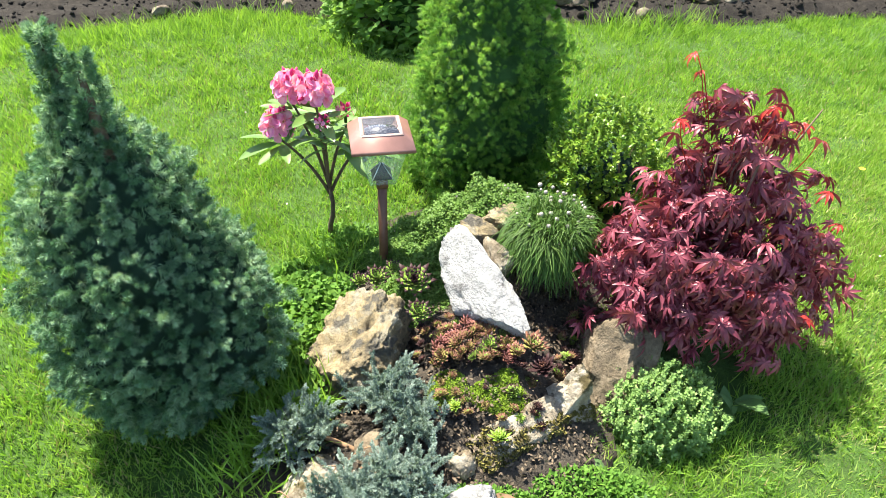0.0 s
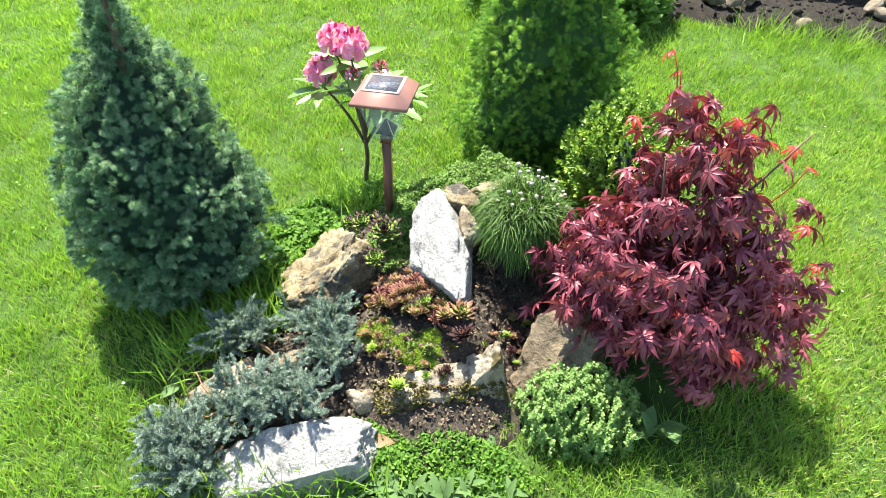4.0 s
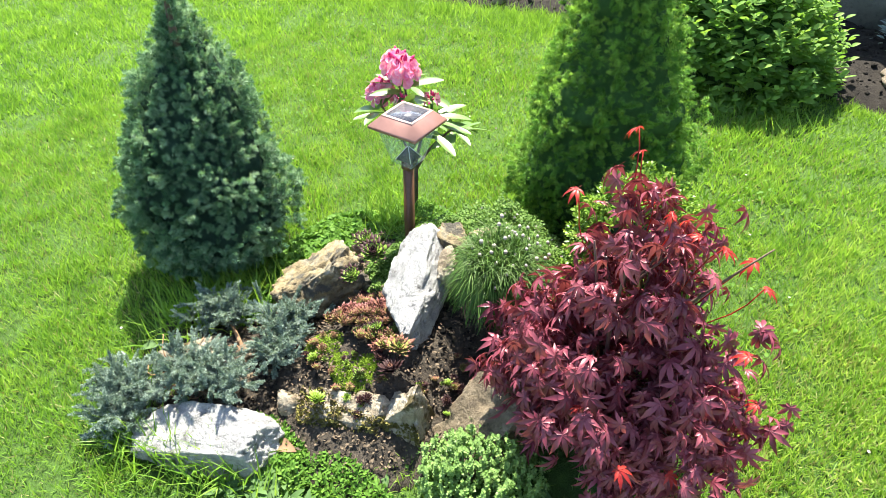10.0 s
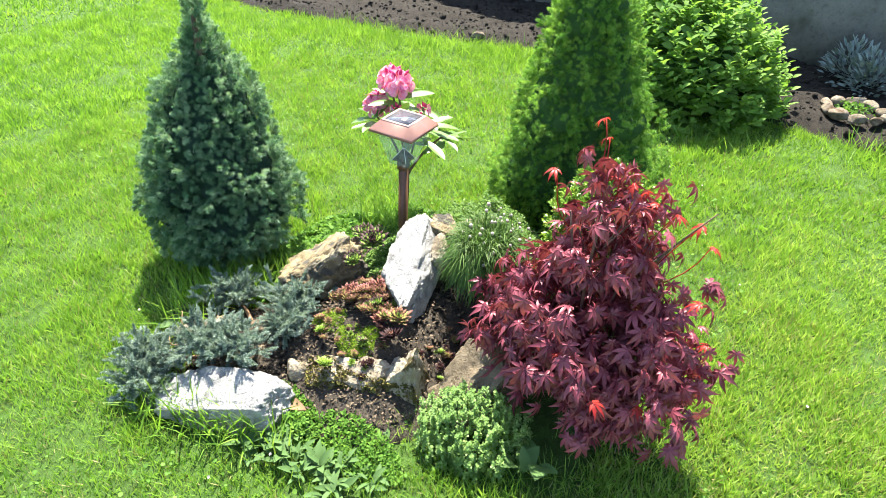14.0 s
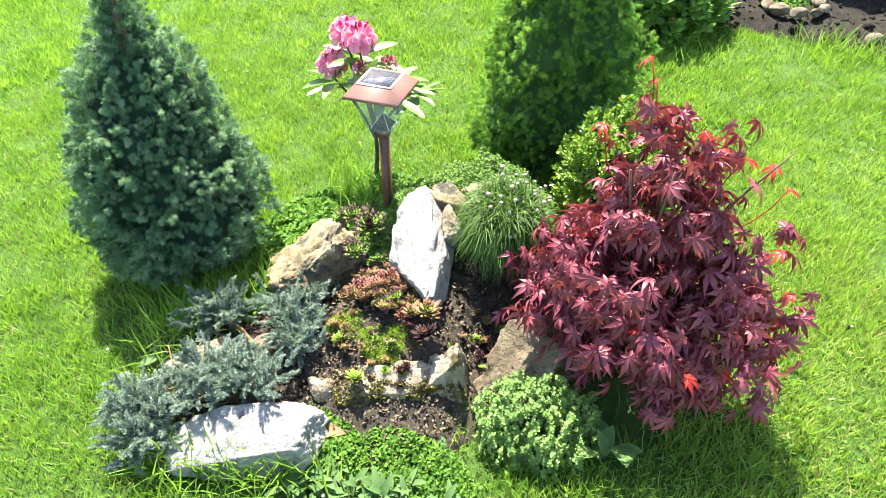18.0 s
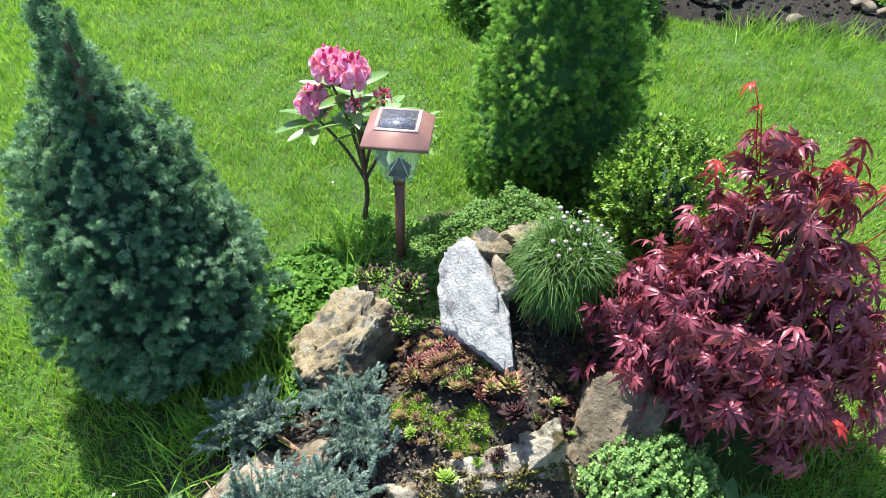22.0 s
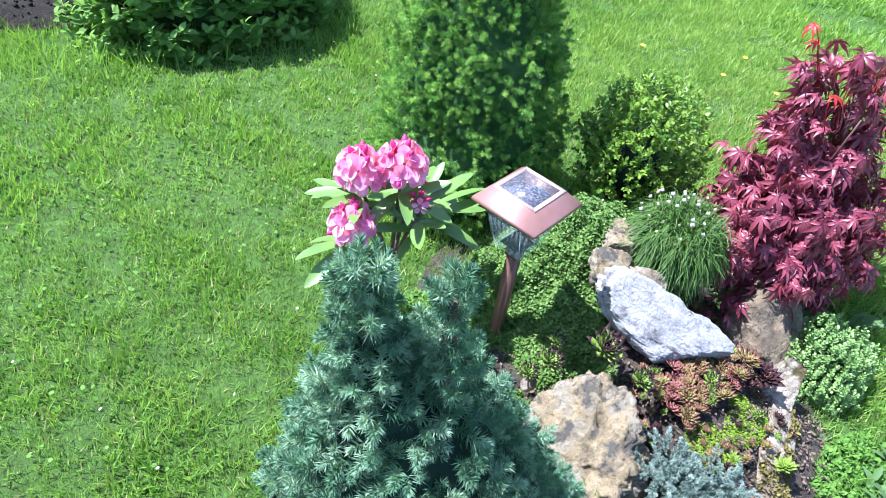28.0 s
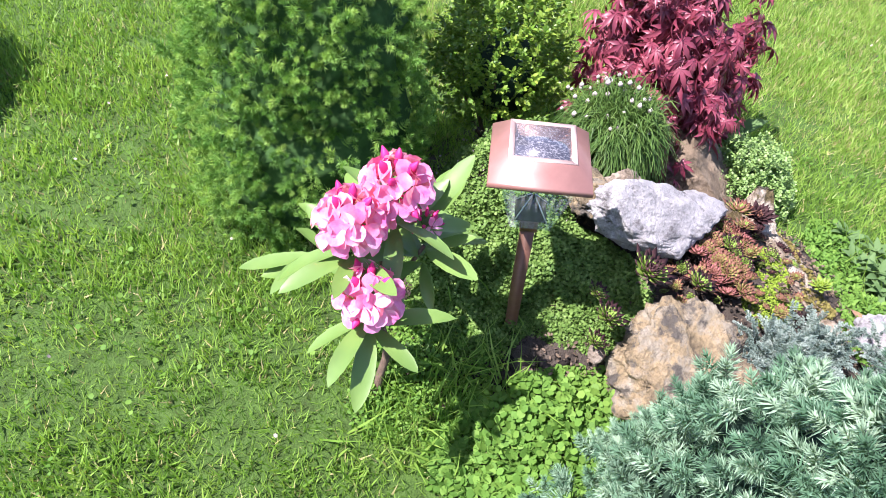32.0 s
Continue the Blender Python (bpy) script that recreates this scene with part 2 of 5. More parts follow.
PALE = rock_mat("pale_fieldstone", [(0.3, (0.1, 0.08, 0.06)), (0.5, (0.22, 0.185, 0.14)), (0.75, (0.36, 0.32, 0.26))], 20, (0.1, 0.065, 0.04), 12, 0.56, 0.9)
COPPER = plain_mat("brushed_copper_paint", (0.27, 0.14, 0.115), 0.4, 0.3, 0.1, 40)
POST = plain_mat("brown_post_paint", (0.13, 0.062, 0.04), 0.45, 0.3, 0.15, 60)
PALE_RIM = plain_mat("pale_copper_rim", (0.6, 0.42, 0.35), 0.35, 0.4, 0.1, 60)
DARK_PLASTIC = plain_mat("dark_plastic", (0.02, 0.021, 0.023), 0.4)
CHROME = plain_mat("silvered_cone", (0.8, 0.82, 0.82), 0.3, 0.6, 0.05)
YELLOW = leaf_mat("yellow_petal", (0.7, 0.5, 0.02), (0.8, 0.6, 0.03), (0.85, 0.68, 0.06), 0.6, 0.2)


def solar_mat():
    m, nt, b, out = nodes_of("solar_cells")
    dirt = ramp(nt, noise_tex(nt, 260, 6, 0.7), [(0.48, (0.05, 0.052, 0.066)), (0.62, (0.2, 0.2, 0.215))])
    nt.links.new(dirt, b.inputs["Base Color"])
    b.inputs["Roughness"].default_value = 0.22
    b.inputs["Coat Weight"].default_value, b.inputs["Coat Roughness"].default_value = 0.6, 0.05
    return m


def glass_mat():
    m, nt, b, out = nodes_of("clear_plastic_lens")
    b.inputs["Base Color"].default_value = (0.85, 0.9, 0.88, 1)
    b.inputs["Roughness"].default_value = 0.1
    clear = nt.nodes.new("ShaderNodeBsdfTransparent")
    clear.inputs[0].default_value = (0.93, 0.96, 0.95, 1)
    mix = nt.nodes.new("ShaderNodeMixShader")
    mix.inputs[0].default_value = 0.07
    nt.links.new(clear.outputs[0], mix.inputs[1])
    nt.links.new(b.outputs[0], mix.inputs[2])
    nt.links.new(mix.outputs[0], out.inputs[0])
    return m


SOLAR, GLASS = solar_mat(), glass_mat()


# ---- mesh tools ----
def fast_mesh(name, verts, faces, mats, smooth=False, slots=None):
    """verts (n,3); faces: list of (m,k) index arrays."""
    me = bpy.data.meshes.new(name)
    verts = np.asarray(verts, np.float32)
    faces = [np.asarray(f, np.int32) for f in (faces if isinstance(faces, list) else [faces]) if len(f)]
    idx = np.concatenate([f.ravel() for f in faces])
    sizes = np.concatenate([np.full(len(f), f.shape[1], np.int32) for f in faces])
    me.vertices.add(len(verts))
    me.vertices.foreach_set("co", verts.ravel())
    me.loops.add(len(idx))
    me.loops.foreach_set("vertex_index", idx)
    me.polygons.add(len(sizes))
    me.polygons.foreach_set("loop_start", np.r_[0, np.cumsum(sizes)[:-1]].astype(np.int32))
    if smooth:
        me.polygons.foreach_set("use_smooth", np.ones(len(sizes), bool))
    for m in (mats if isinstance(mats, (list, tuple)) else [mats]):
        me.materials.append(m)
    if slots is not None:
        me.polygons.foreach_set("material_index", np.asarray(slots, np.int32))
    me.update(calc_edges=True)
    me.validate()
    return me


def part(name, data, parent, label="", kind=""):
    """Links one mesh as one object under its thing."""
    ob = new(name, data)
    ob.parent = parent
    return tagged(ob, label, kind=kind)


def thing(name, at, label, category, group="", kind="", data=None):
    ob = new(name, data)
    ob.location = at
    return tagged(ob, label, category, group, kind)


def unit(v):
    v = np.asarray(v, float)
    return v / np.maximum(np.linalg.norm(v, axis=-1, keepdims=True), 1e-9)


def basis(d, roll=0.0, up=(0, 0, 1)):
    """Frames (n,3,3), columns x, y, z: y along d, z as near to up as it goes, then rolled about y."""
    y = unit(d)
    u = np.broadcast_to(np.asarray(up, float), y.shape) + 1e-4 * np.array([0.7, 0.3, 0.1])
    x = unit(np.cross(y, u))
    z = np.cross(x, y)
    c, s = np.cos(roll), np.sin(roll)
    if np.ndim(roll):
        c, s = c[:, None], s[:, None]
    return np.stack([x * c + z * s, y, z * c - x * s], -1)


def scatter(tv, tf, P, B, S):
    """Copies of a small shape, joined: verts and faces."""
    tv, S = np.asarray(tv, float), np.asarray(S, float)
    S = S[:, None, None] if S.ndim == 1 else S[:, None, :]
    V = np.einsum("nij,nmj->nmi", B, tv[None] * S) + np.asarray(P)[:, None]
    n, m = len(P), len(tv)
    F = [(np.asarray(f)[None] + (np.arange(n) * m)[:, None, None]).reshape(-1, np.asarray(f).shape[1]) for f in (tf if isinstance(tf, list) else [tf])]
    return V.reshape(-1, 3), F


def joined(*pieces):
    V, F, at = [], [], 0
    for v, f in pieces:
        V.append(v)
        F += [np.asarray(k) + at for k in (f if isinstance(f, list) else [f])]
        at += len(v)
    return np.concatenate(V), F


def tube(points, radii, sides=7):
    P = np.asarray(points, float)
    n = len(P)
    R = np.broadcast_to(np.asarray(radii, float), (n,))
    T = unit(np.gradient(P, axis=0))
    B = basis(T, 0.0, (0.31, 0.2, 0.93))
    a = np.linspace(0, 2 * np.pi, sides, endpoint=False)
    ring = np.cos(a)[None, :, None] * B[:, None, :, 0] + np.sin(a)[None, :, None] * B[:, None, :, 2]
    V = (P[:, None] + ring * R[:, None, None]).reshape(-1, 3)
    i, j = np.meshgrid(np.arange(n - 1), np.arange(sides), indexing="ij")
    k = (j + 1) % sides
    F = np.stack([i * sides + j, i * sides + k, (i + 1) * sides + k, (i + 1) * sides + j], -1).reshape(-1, 4)
    return V, [F, np.arange(sides)[None, ::-1], (np.arange(sides) + (n - 1) * sides)[None]]


def bent(a, b, sag, n=6, seed=0):
    """A gently crooked line from a to b."""
    r = np.random.default_rng(seed)
    t = np.linspace(0, 1, n)[:, None]
    line = np.asarray(a) * (1 - t) + np.asarray(b) * t
    return line + np.sin(np.pi * t) * (r.normal(size=3) * sag) + np.sin(2 * np.pi * t) * (r.normal(size=3) * sag * 0.4)


def leaf_shape(length_steps, fold=0.15, droop=0.2, tip=1.0):
    """A leaf along +y, one unit long, folded along its midrib. length_steps: (y, half width)."""
    V = [(0, 0, 0)]
    for y, w in length_steps:
        z = -droop * y * y
        V += [(-w, y, z + fold * w), (0, y, z), (w, y, z + fold * w)]
    V.append((0, tip, -droop * tip * tip))
    T = [(0, 2, 1), (0, 3, 2)]
    n = len(length_steps)
    Q = []
    for i in range(n - 1):
        a = 1 + 3 * i
        Q += [(a, a + 1, a + 4, a + 3), (a + 1, a + 2, a + 5, a + 4)]
    a = 1 + 3 * (n - 1)
    T += [(a, a + 1, len(V) - 1), (a + 1, a + 2, len(V) - 1)]
    return np.array(V, float), [np.array(T)] + ([np.array(Q)] if Q else [])


def rock_mesh(name, size, seed, mat, cuts=7, sub=5, bump=0.07, faces=(), fine=0.03, holes=0):
    """A broken stone: a ball cut by planes (faces: normal and distance, then some by chance), roughened, with worn hollows."""
    bm = bmesh.new()
    bmesh.ops.create_icosphere(bm, subdivisions=sub, radius=1)
    r = np.random.default_rng(seed)
    V = np.array([v.co[:] for v in bm.verts])
    planes = [(unit(f[:3]), f[3]) for f in faces] + [(unit(r.normal(size=3)), r.uniform(0.48, 0.78)) for _ in range(cuts)]
    for n, d in planes:
        V -= np.maximum(V @ n - d, 0)[:, None] * n * 0.97
    off = Vector(r.uniform(-50, 50, 3))
    k = np.empty(len(V))
    for i, v in enumerate(V):
        p = Vector(v)
        k[i] = noise.fractal(p * 1.8 + off, 0.9, 2.1, 4) * bump + noise.fractal(p * 6 + off, 0.8, 2.2, 5) * fine - 1.3 * fine * abs(noise.noise(p * 3.3 - off)) ** 0.7 + 0.6 * fine * noise.noise(p * 19)
    V *= (1 + k)[:, None]
    for _ in range(holes):
        c = V[r.integers(len(V))]
        g = np.exp(-((V - c) ** 2).sum(1) / (2 * r.uniform(0.04, 0.11) ** 2))
        V *= (1 - r.uniform(0.1, 0.26) * g)[:, None]
    lo, hi = V.min(0), V.max(0)
    V = (V - (lo + hi) / 2) / (hi - lo) * np.asarray(size)
    for v, co in zip(bm.verts, V):
        v.co = co
    me = bpy.data.meshes.new(name)
    bm.to_mesh(me)
    bm.free()
    me.polygons.foreach_set("use_smooth", np.ones(len(me.polygons), bool))
    me.materials.append(mat)
    return me


def rock(name, at, size, turn, seed, mat, label, group="", **more):
    ob = thing(name, at, label, "rock", group, data=rock_mesh(name, size, seed, mat, **more))
    ob.rotation_euler = [radians(a) for a in turn]
    return ob


# ---- the lie of the land ----
def mound(x, y):
    """Height of the rockery's earth over the lawn."""
    x, y = np.asarray(x, float), np.asarray(y, float)
    a = 0.225 * np.exp(-((x - 0.19) / 0.22) ** 2 - ((y - 1.40) / 0.17) ** 2)
    b = 0.115 * np.exp(-(np.abs(x - 0.15) / 0.2) ** 3 - (np.abs(y - 1.0) / 0.22) ** 3)
    c = 0.05 * np.exp(-((x + 0.12) / 0.2) ** 2 - ((y - 0.78) / 0.17) ** 2)
    d = 0.055 * np.exp(-((x + 0.10) / 0.18) ** 2 - ((y - 1.25) / 0.17) ** 2)
    return a + b + c + d


def bed_edge(x):
    """Where the lawn ends and the dug bed begins."""
    x = np.asarray(x, float)
    return 3.14 + 0.1 * np.sin(1.3 * x - 0.3) + 0.06 * np.sin(3.1 * x + 1) + 0.07 * np.clip(x - 1, 0, 5) - 0.22 * np.clip(-x - 0.9, 0, 4) + 0.3 * np.exp(-((x + 0.95) / 0.6) ** 2)


def soft_noise(x, y, s):
    return np.array([noise.noise(Vector((a * s, b * s, 3.7))) for a, b in zip(np.ravel(x), np.ravel(y))]).reshape(np.shape(x))


def sheet(name, xs, ys, height, mat):
    X, Y = np.meshgrid(xs, ys)
    V = np.stack([X, Y, height(X, Y)], -1).reshape(-1, 3)
    nx = len(xs)
    i, j = np.meshgrid(np.arange(len(ys) - 1), np.arange(nx - 1), indexing="ij")
    a = (i * nx + j).ravel()
    return fast_mesh(name, V, np.stack([a, a + 1, a + nx + 1, a + nx], -1), mat, True)


def ground_height(X, Y):
    return 0.006 * soft_noise(X, Y, 2.2) - 0.004


far = np.array([-2000, -400, -80, -20, -8.0])
xs = np.r_[far, np.linspace(-4, 4, 50), -far[::-1]]
ys = np.r_[far, np.linspace(-2, 6, 50), -far[::-1]]
tagged(new("ground", sheet("ground", xs, ys, ground_height, LAWN)), "sunlit green lawn earth under short grass", "lawn", kind="structure")


def soil_height(X, Y):
    m = mound(X, Y)
    return np.where(m > 0.006, m, -0.03) + 0.012 * soft_noise(X, Y, 9) + 0.007 * soft_noise(X, Y, 33)


tagged(new("soil", sheet("soil", np.linspace(-0.45, 0.75, 110), np.linspace(0.48, 1.85, 120), soil_height, EARTH)), "dark crumbly soil of the rockery mound", "soil", kind="structure")


def bed_height(X, Y):
    inside = np.clip((Y - bed_edge(X)) / 0.12, -1, 1)
    return 0.02 * inside - 0.01 + 0.03 * inside.clip(0) * (1 + soft_noise(X, Y, 6)) + 0.02 * soft_noise(X, Y, 17) * inside.clip(0)


tagged(new("flower_bed", sheet("flower_bed", np.linspace(-4, 4, 170), np.linspace(2.7, 4.7, 70), bed_height, SOIL)), "freshly dug dark soil bed along the lawn", "flower bed", kind="structure")

# clods of earth on the bed and the mound
bm = bmesh.new()
bmesh.ops.create_icosphere(bm, subdivisions=1, radius=1)
CLOD = np.array([v.co[:] for v in bm.verts]) * (1 + 0.25 * rng.normal(size=(len(bm.verts), 1)))
CLOD_F = np.array([[v.index for v in f.verts] for f in bm.faces])
bm.free()
cx, cy = rng.uniform(-3.2, 2.6, 8000), rng.uniform(2.8, 4.4, 8000)
keep = cy > bed_edge(cx) + 0.02
cx, cy = cx[keep], cy[keep]
cz = bed_height(cx, cy)
mx, my = rng.uniform(-0.3, 0.62, 2600), rng.uniform(0.58, 1.5, 2600)
keep = mound(mx, my) > 0.012
mx, my = mx[keep], my[keep]
P = np.concatenate([np.stack([cx, cy, cz], 1), np.stack([mx, my, mound(mx, my)], 1)])
S = np.r_[rng.gamma(1.6, 0.003, len(cx)) + 0.002, rng.gamma(2.0, 0.0018, len(mx)) + 0.0015]
V, F = scatter(CLOD, CLOD_F, P, basis(rng.normal(size=P.shape)), S[:, None] * rng.uniform(0.6, 1.2, (len(P), 3)))
tagged(new("soil_clods", fast_mesh("soil_clods", V, F, SOIL)), "loose dark clods of earth on the beds", "soil", kind="stuff")

# ---- lawn ----
BLADE = np.array([(-0.03, 0, 0), (0.03, 0, 0), (-0.026, 0.5, 0.05), (0.026, 0.5, 0.05), (0, 1, 0.22)], float)
BLADE_F = [np.array([(0, 1, 3, 2)]), np.array([(2, 3, 4)])]
FAR_BLADE = np.array([(-0.042, 0, 0), (0.042, 0, 0), (0, 1, 0.2)], float)
FAR_BLADE_F = [np.array([(0, 1, 2)])]


def off_lawn(x, y):
    """True where no lawn grows: beds, mound, under shrubs."""
    stop = y > bed_edge(x) + 0.06 + 0.03 * np.sin(9 * x) + 0.02 * np.sin(31 * x)
    stop |= mound(x, y) > np.where(y > 1.42, 0.06, 0.022)
    stop |= ((x - 0.02) / 0.24) ** 2 + ((y - 0.56) / 0.12) ** 2 < rng.uniform(0.3, 1, np.shape(x))
    stop |= ((x - 0.3) / 0.2) ** 2 + ((y - 0.72) / 0.13) ** 2 < rng.uniform(0.3, 1.1, np.shape(x))
    stop |= ((x - 0.55) / 0.22) ** 2 + ((y - 1.05) / 0.2) ** 2 < 1
    return stop


def blades(count, box, low, high, mat, name, label, wide=1.0, shape=(FAR_BLADE, FAR_BLADE_F)):
    x, y = rng.uniform(box[0], box[1], count), rng.uniform(box[2], box[3], count)
    k = ~off_lawn(x, y)
    x, y = x[k], y[k]
    clump = 0.7 * soft_noise(x, y, 5.0) + 0.6 * soft_noise(x, y, 17.0)
    k = rng.uniform(size=len(x)) < 0.8 + 0.6 * clump
    x, y, clump = x[k], y[k], clump[k]
    n = len(x)
    d = np.stack([rng.normal(0, 0.5, n), rng.normal(0, 0.5, n), np.ones(n)], 1)
    size = rng.uniform(low, high, n) * (1 + 0.5 * clump)
    V, F = scatter(*shape, np.stack([x, y, mound(x, y) - 0.004], 1), basis(d, rng.uniform(0, 6.28, n)), np.stack([size * wide * rng.uniform(0.7, 1.5, n), size, size], 1))
    tagged(new(name, fast_mesh(name, V, F, mat)), label, "grass", kind="stuff")


blades(300000, (-1.9, 1.9, 0.0, 2.2), 0.014, 0.034, GRASS, "lawn_grass", "short bright green lawn grass in full sun", 1.2, (BLADE, BLADE_F))
blades(85000, (-3.5, -1.9, 0.0, 3.8), 0.02, 0.04, GRASS, "lawn_grass", "short bright green lawn grass, farther off", 1.8)
blades(25000, (-5.4, -3.5, 0.0, 4.0), 0.03, 0.05, GRASS, "lawn_grass", "short green lawn grass in the distance", 2.4)
blades(170000, (-1.9, 3.8, 2.2, 3.6), 0.016, 0.036, GRASS, "lawn_grass", "short green lawn grass reaching the flower bed", 1.7)
blades(30000, (1.9, 4.2, 0.0, 2.2), 0.03, 0.05, GRASS, "lawn_grass", "short green lawn grass beyond the maple", 2.4)
blades(40000, (-3.6, 3.6, -2.0, 0.0), 0.025, 0.045, GRASS, "lawn_grass", "short green lawn grass before the rockery", 2.2)
blades(80000, (0.75, 2.4, -0.3, 2.4), 0.014, 0.034, GRASS_PALE, "pale_grass", "sun-bleached yellow-green lawn grass beyond the maple", 1.6)
blades(26000, (0.7, 2.3, -0.1, 1.9), 0.012, 0.03, DRY, "dry_grass", "pale dry blades in the sunniest part of the lawn", 1.4)
blades(42000, (-1.9, 2.0, 0.0, 2.9), 0.012, 0.03, DRY, "dry_grass", "dry straw-coloured blades among the lawn", 1.4)


def tall_grass(name, ax, ay, bx, by, count, low, high, spread, label):
    t = rng.uniform(0, 1, count)
    x, y = ax + (bx - ax) * t + rng.normal(0, spread, count), ay + (by - ay) * t + rng.normal(0, spread, count)
    d = np.stack([rng.normal(0, 0.45, count), rng.normal(0, 0.45, count), np.ones(count)], 1)
    size = rng.uniform(low, high, count)
    V, F = scatter(BLADE, BLADE_F, np.stack([x, y, mound(x, y) - 0.004], 1), basis(d, rng.uniform(0, 6.28, count)), np.stack([size * 0.6, size, size * 1.6], 1))
    tagged(new(name, fast_mesh(name, V, F, GRASS)), label, "grass", kind="stuff")


tall_grass("grass_tuft", -0.12, 0.46, 0.2, 0.60, 420, 0.05, 0.13, 0.03, "longer uncut grass in front of the white stone")
tall_grass("grass_tuft", -0.36, 0.72, -0.24, 0.98, 700, 0.06, 0.14, 0.05, "longer uncut grass between spruce and rocks")
tall_grass("grass_tuft", 0.62, 0.86, 1.0, 1.05, 700, 0.03, 0.07, 0.06, "longer shaded grass beneath the maple")
tall_grass("grass_tuft", -0.7, 2.95, 0.5, 2.85, 700, 0.05, 0.11, 0.06, "long grass at the foot of the shrub")
tall_grass("grass_tuft", -2.3, 2.68, -0.75, 3.2, 2600, 0.04, 0.1, 0.1, "longer grass along the edge of the dug bed")
tall_grass("grass_tuft", 0.3, 0.6, 0.75, 0.78, 500, 0.03, 0.06, 0.05, "uncut grass before the pale sedum")
tall_grass("grass_tuft", -0.36, 1.5, -0.2, 1.36, 300, 0.05, 0.12, 0.05, "grass tufts at the rhododendron's foot")

ROUND = np.array([(0, 0, 0), (-0.42, 0.3, 0.06), (-0.45, 0.7, 0.06), (0, 0.95, 0), (0.45, 0.7, 0.06), (0.42, 0.3, 0.06)])
ROUND_F = [np.array([(0, 3, 2, 1), (0, 5, 4, 3)])]


def leaflets(name, P, d, size, mat, label, category, shape=(ROUND, ROUND_F), up=(0, 0, 1), parent=None, kind="stuff"):
    n = len(P)
    V, F = scatter(*shape, P, basis(d, rng.normal(0, 0.7, n), up), size)
    me = fast_mesh(name, V, F, mat)
    if parent:
        return part(name, me, parent, label, kind)
    return tagged(new(name, me), label, category, kind=kind)


# clover and weeds through the lawn
n = 5000
x, y = rng.uniform(-2.0, 1.9, n), rng.uniform(-0.1, 2.9, n)
k = (~off_lawn(x, y)) & (soft_noise(x, y, 1.6) > 0.08)
x, y = x[k], y[k]
n = len(x)
a = rng.uniform(0, 6.28, n)
leaflets("lawn_clover", np.stack([x, y, rng.uniform(0.008, 0.03, n)], 1), np.stack([np.cos(a), np.sin(a), rng.normal(0.1, 0.2, n)], 1), rng.uniform(0.006, 0.013, n), CLOVER, "small clover and daisy leaves in the lawn", "clover")

# white and yellow specks of small lawn flowers
n = 60
x, y = rng.uniform(-1.5, 1.6, n), rng.uniform(0.1, 2.6, n)
k = ~off_lawn(x, y)
x, y = x[k], y[k]
leaflets("lawn_daisies", np.stack([x, y, rng.uniform(0.02, 0.035, len(x))], 1), rng.normal(size=(len(x), 3)) * (1, 1, 0.1), np.full(len(x), 0.008), CHIVE_BUD, "tiny white daisy petals in the lawn", "daisy")
for fx, fy in ((1.42, 1.9), (1.5, 1.72), (1.62, 1.95), (1.3, 2.2)):
    f = thing("buttercup", (fx, fy, 0), "small yellow buttercup in the lawn", "flower", "buttercups")
    part("stem", fast_mesh("stem", *tube([(0, 0, 0), (0.004, 0, 0.04)], 0.0008, 5), CHIVE), f)
    a = np.arange(5) * 1.2566
    V, F = scatter(ROUND, ROUND_F, np.tile([(0.004, 0, 0.04)], (5, 1)), basis(np.stack([np.cos(a), np.sin(a), 0.3 + 0 * a], 1)), np.full(5, 0.012))
    part("petals", fast_mesh("petals", V, F, YELLOW), f, "yellow petals")


# ---- rocks ----
rock("tan_rock", (-0.145, 1.035, 0.082), (0.247, 0.28, 0.248), (0, 0, 0), 14, TAN, "pitted tan limestone boulder beside houseleeks", cuts=1, sub=6, bump=0.09, fine=0.085, holes=80,
     faces=[(-0.49, -0.2, 0.86, 0.38), (0.05, -1, 0.3, 0.72), (-0.8, -0.6, 0.1, 0.74), (1, -0.2, 0.1, 0.62), (-1, 0.2, 0.2, 0.74), (0.6, -0.8, 0.2, 0.76)])
rock("white_rock", (0.136, 1.133, 0.186), (0.158, 0.325, 0.138), (22, 10, 33), 5, WHITE, "rough white limestone leaning below the chives", cuts=1, sub=6, bump=0.06, fine=0.05, holes=12,
     faces=[(-0.3, -0.1, 1, 0.52), (-0.8, 0.05, 0.6, 0.5), (0.8, 0.3, 0.6, 0.6), (0.3, -1, 0.1, 0.85), (1, -0.4, 0.4, 0.66)])
rock("edging_rock", (0.205, 0.828, 0.036), (0.25, 0.1, 0.125), (6, -6, 30), 21, CREAM, "long cream limestone edging stone with moss", cuts=1, sub=6, bump=0.06, fine=0.05, holes=22,
     faces=[(0.1, -0.35, 1, 0.5), (-0.35, -0.2, 1, 0.5), (0, -1, 0.2, 0.52), (0, 1, 0.3, 0.6), (1, -0.3, 0.2, 0.8), (-1, -0.3, 0.2, 0.8)])
rock("edging_rock", (0.318, 0.91, 0.042), (0.14, 0.12, 0.25), (2, 4, 22), 34, CREAM, "upright cream limestone with a mossy foot", cuts=0, sub=6, bump=0.035, fine=0.05, holes=14,
     faces=[(-0.55, -0.15, 0.8, 0.5), (0.9, 0, 0.35, 0.48), (0.05, -1, 0.3, 0.45), (0, 1, 0.3, 0.5)])
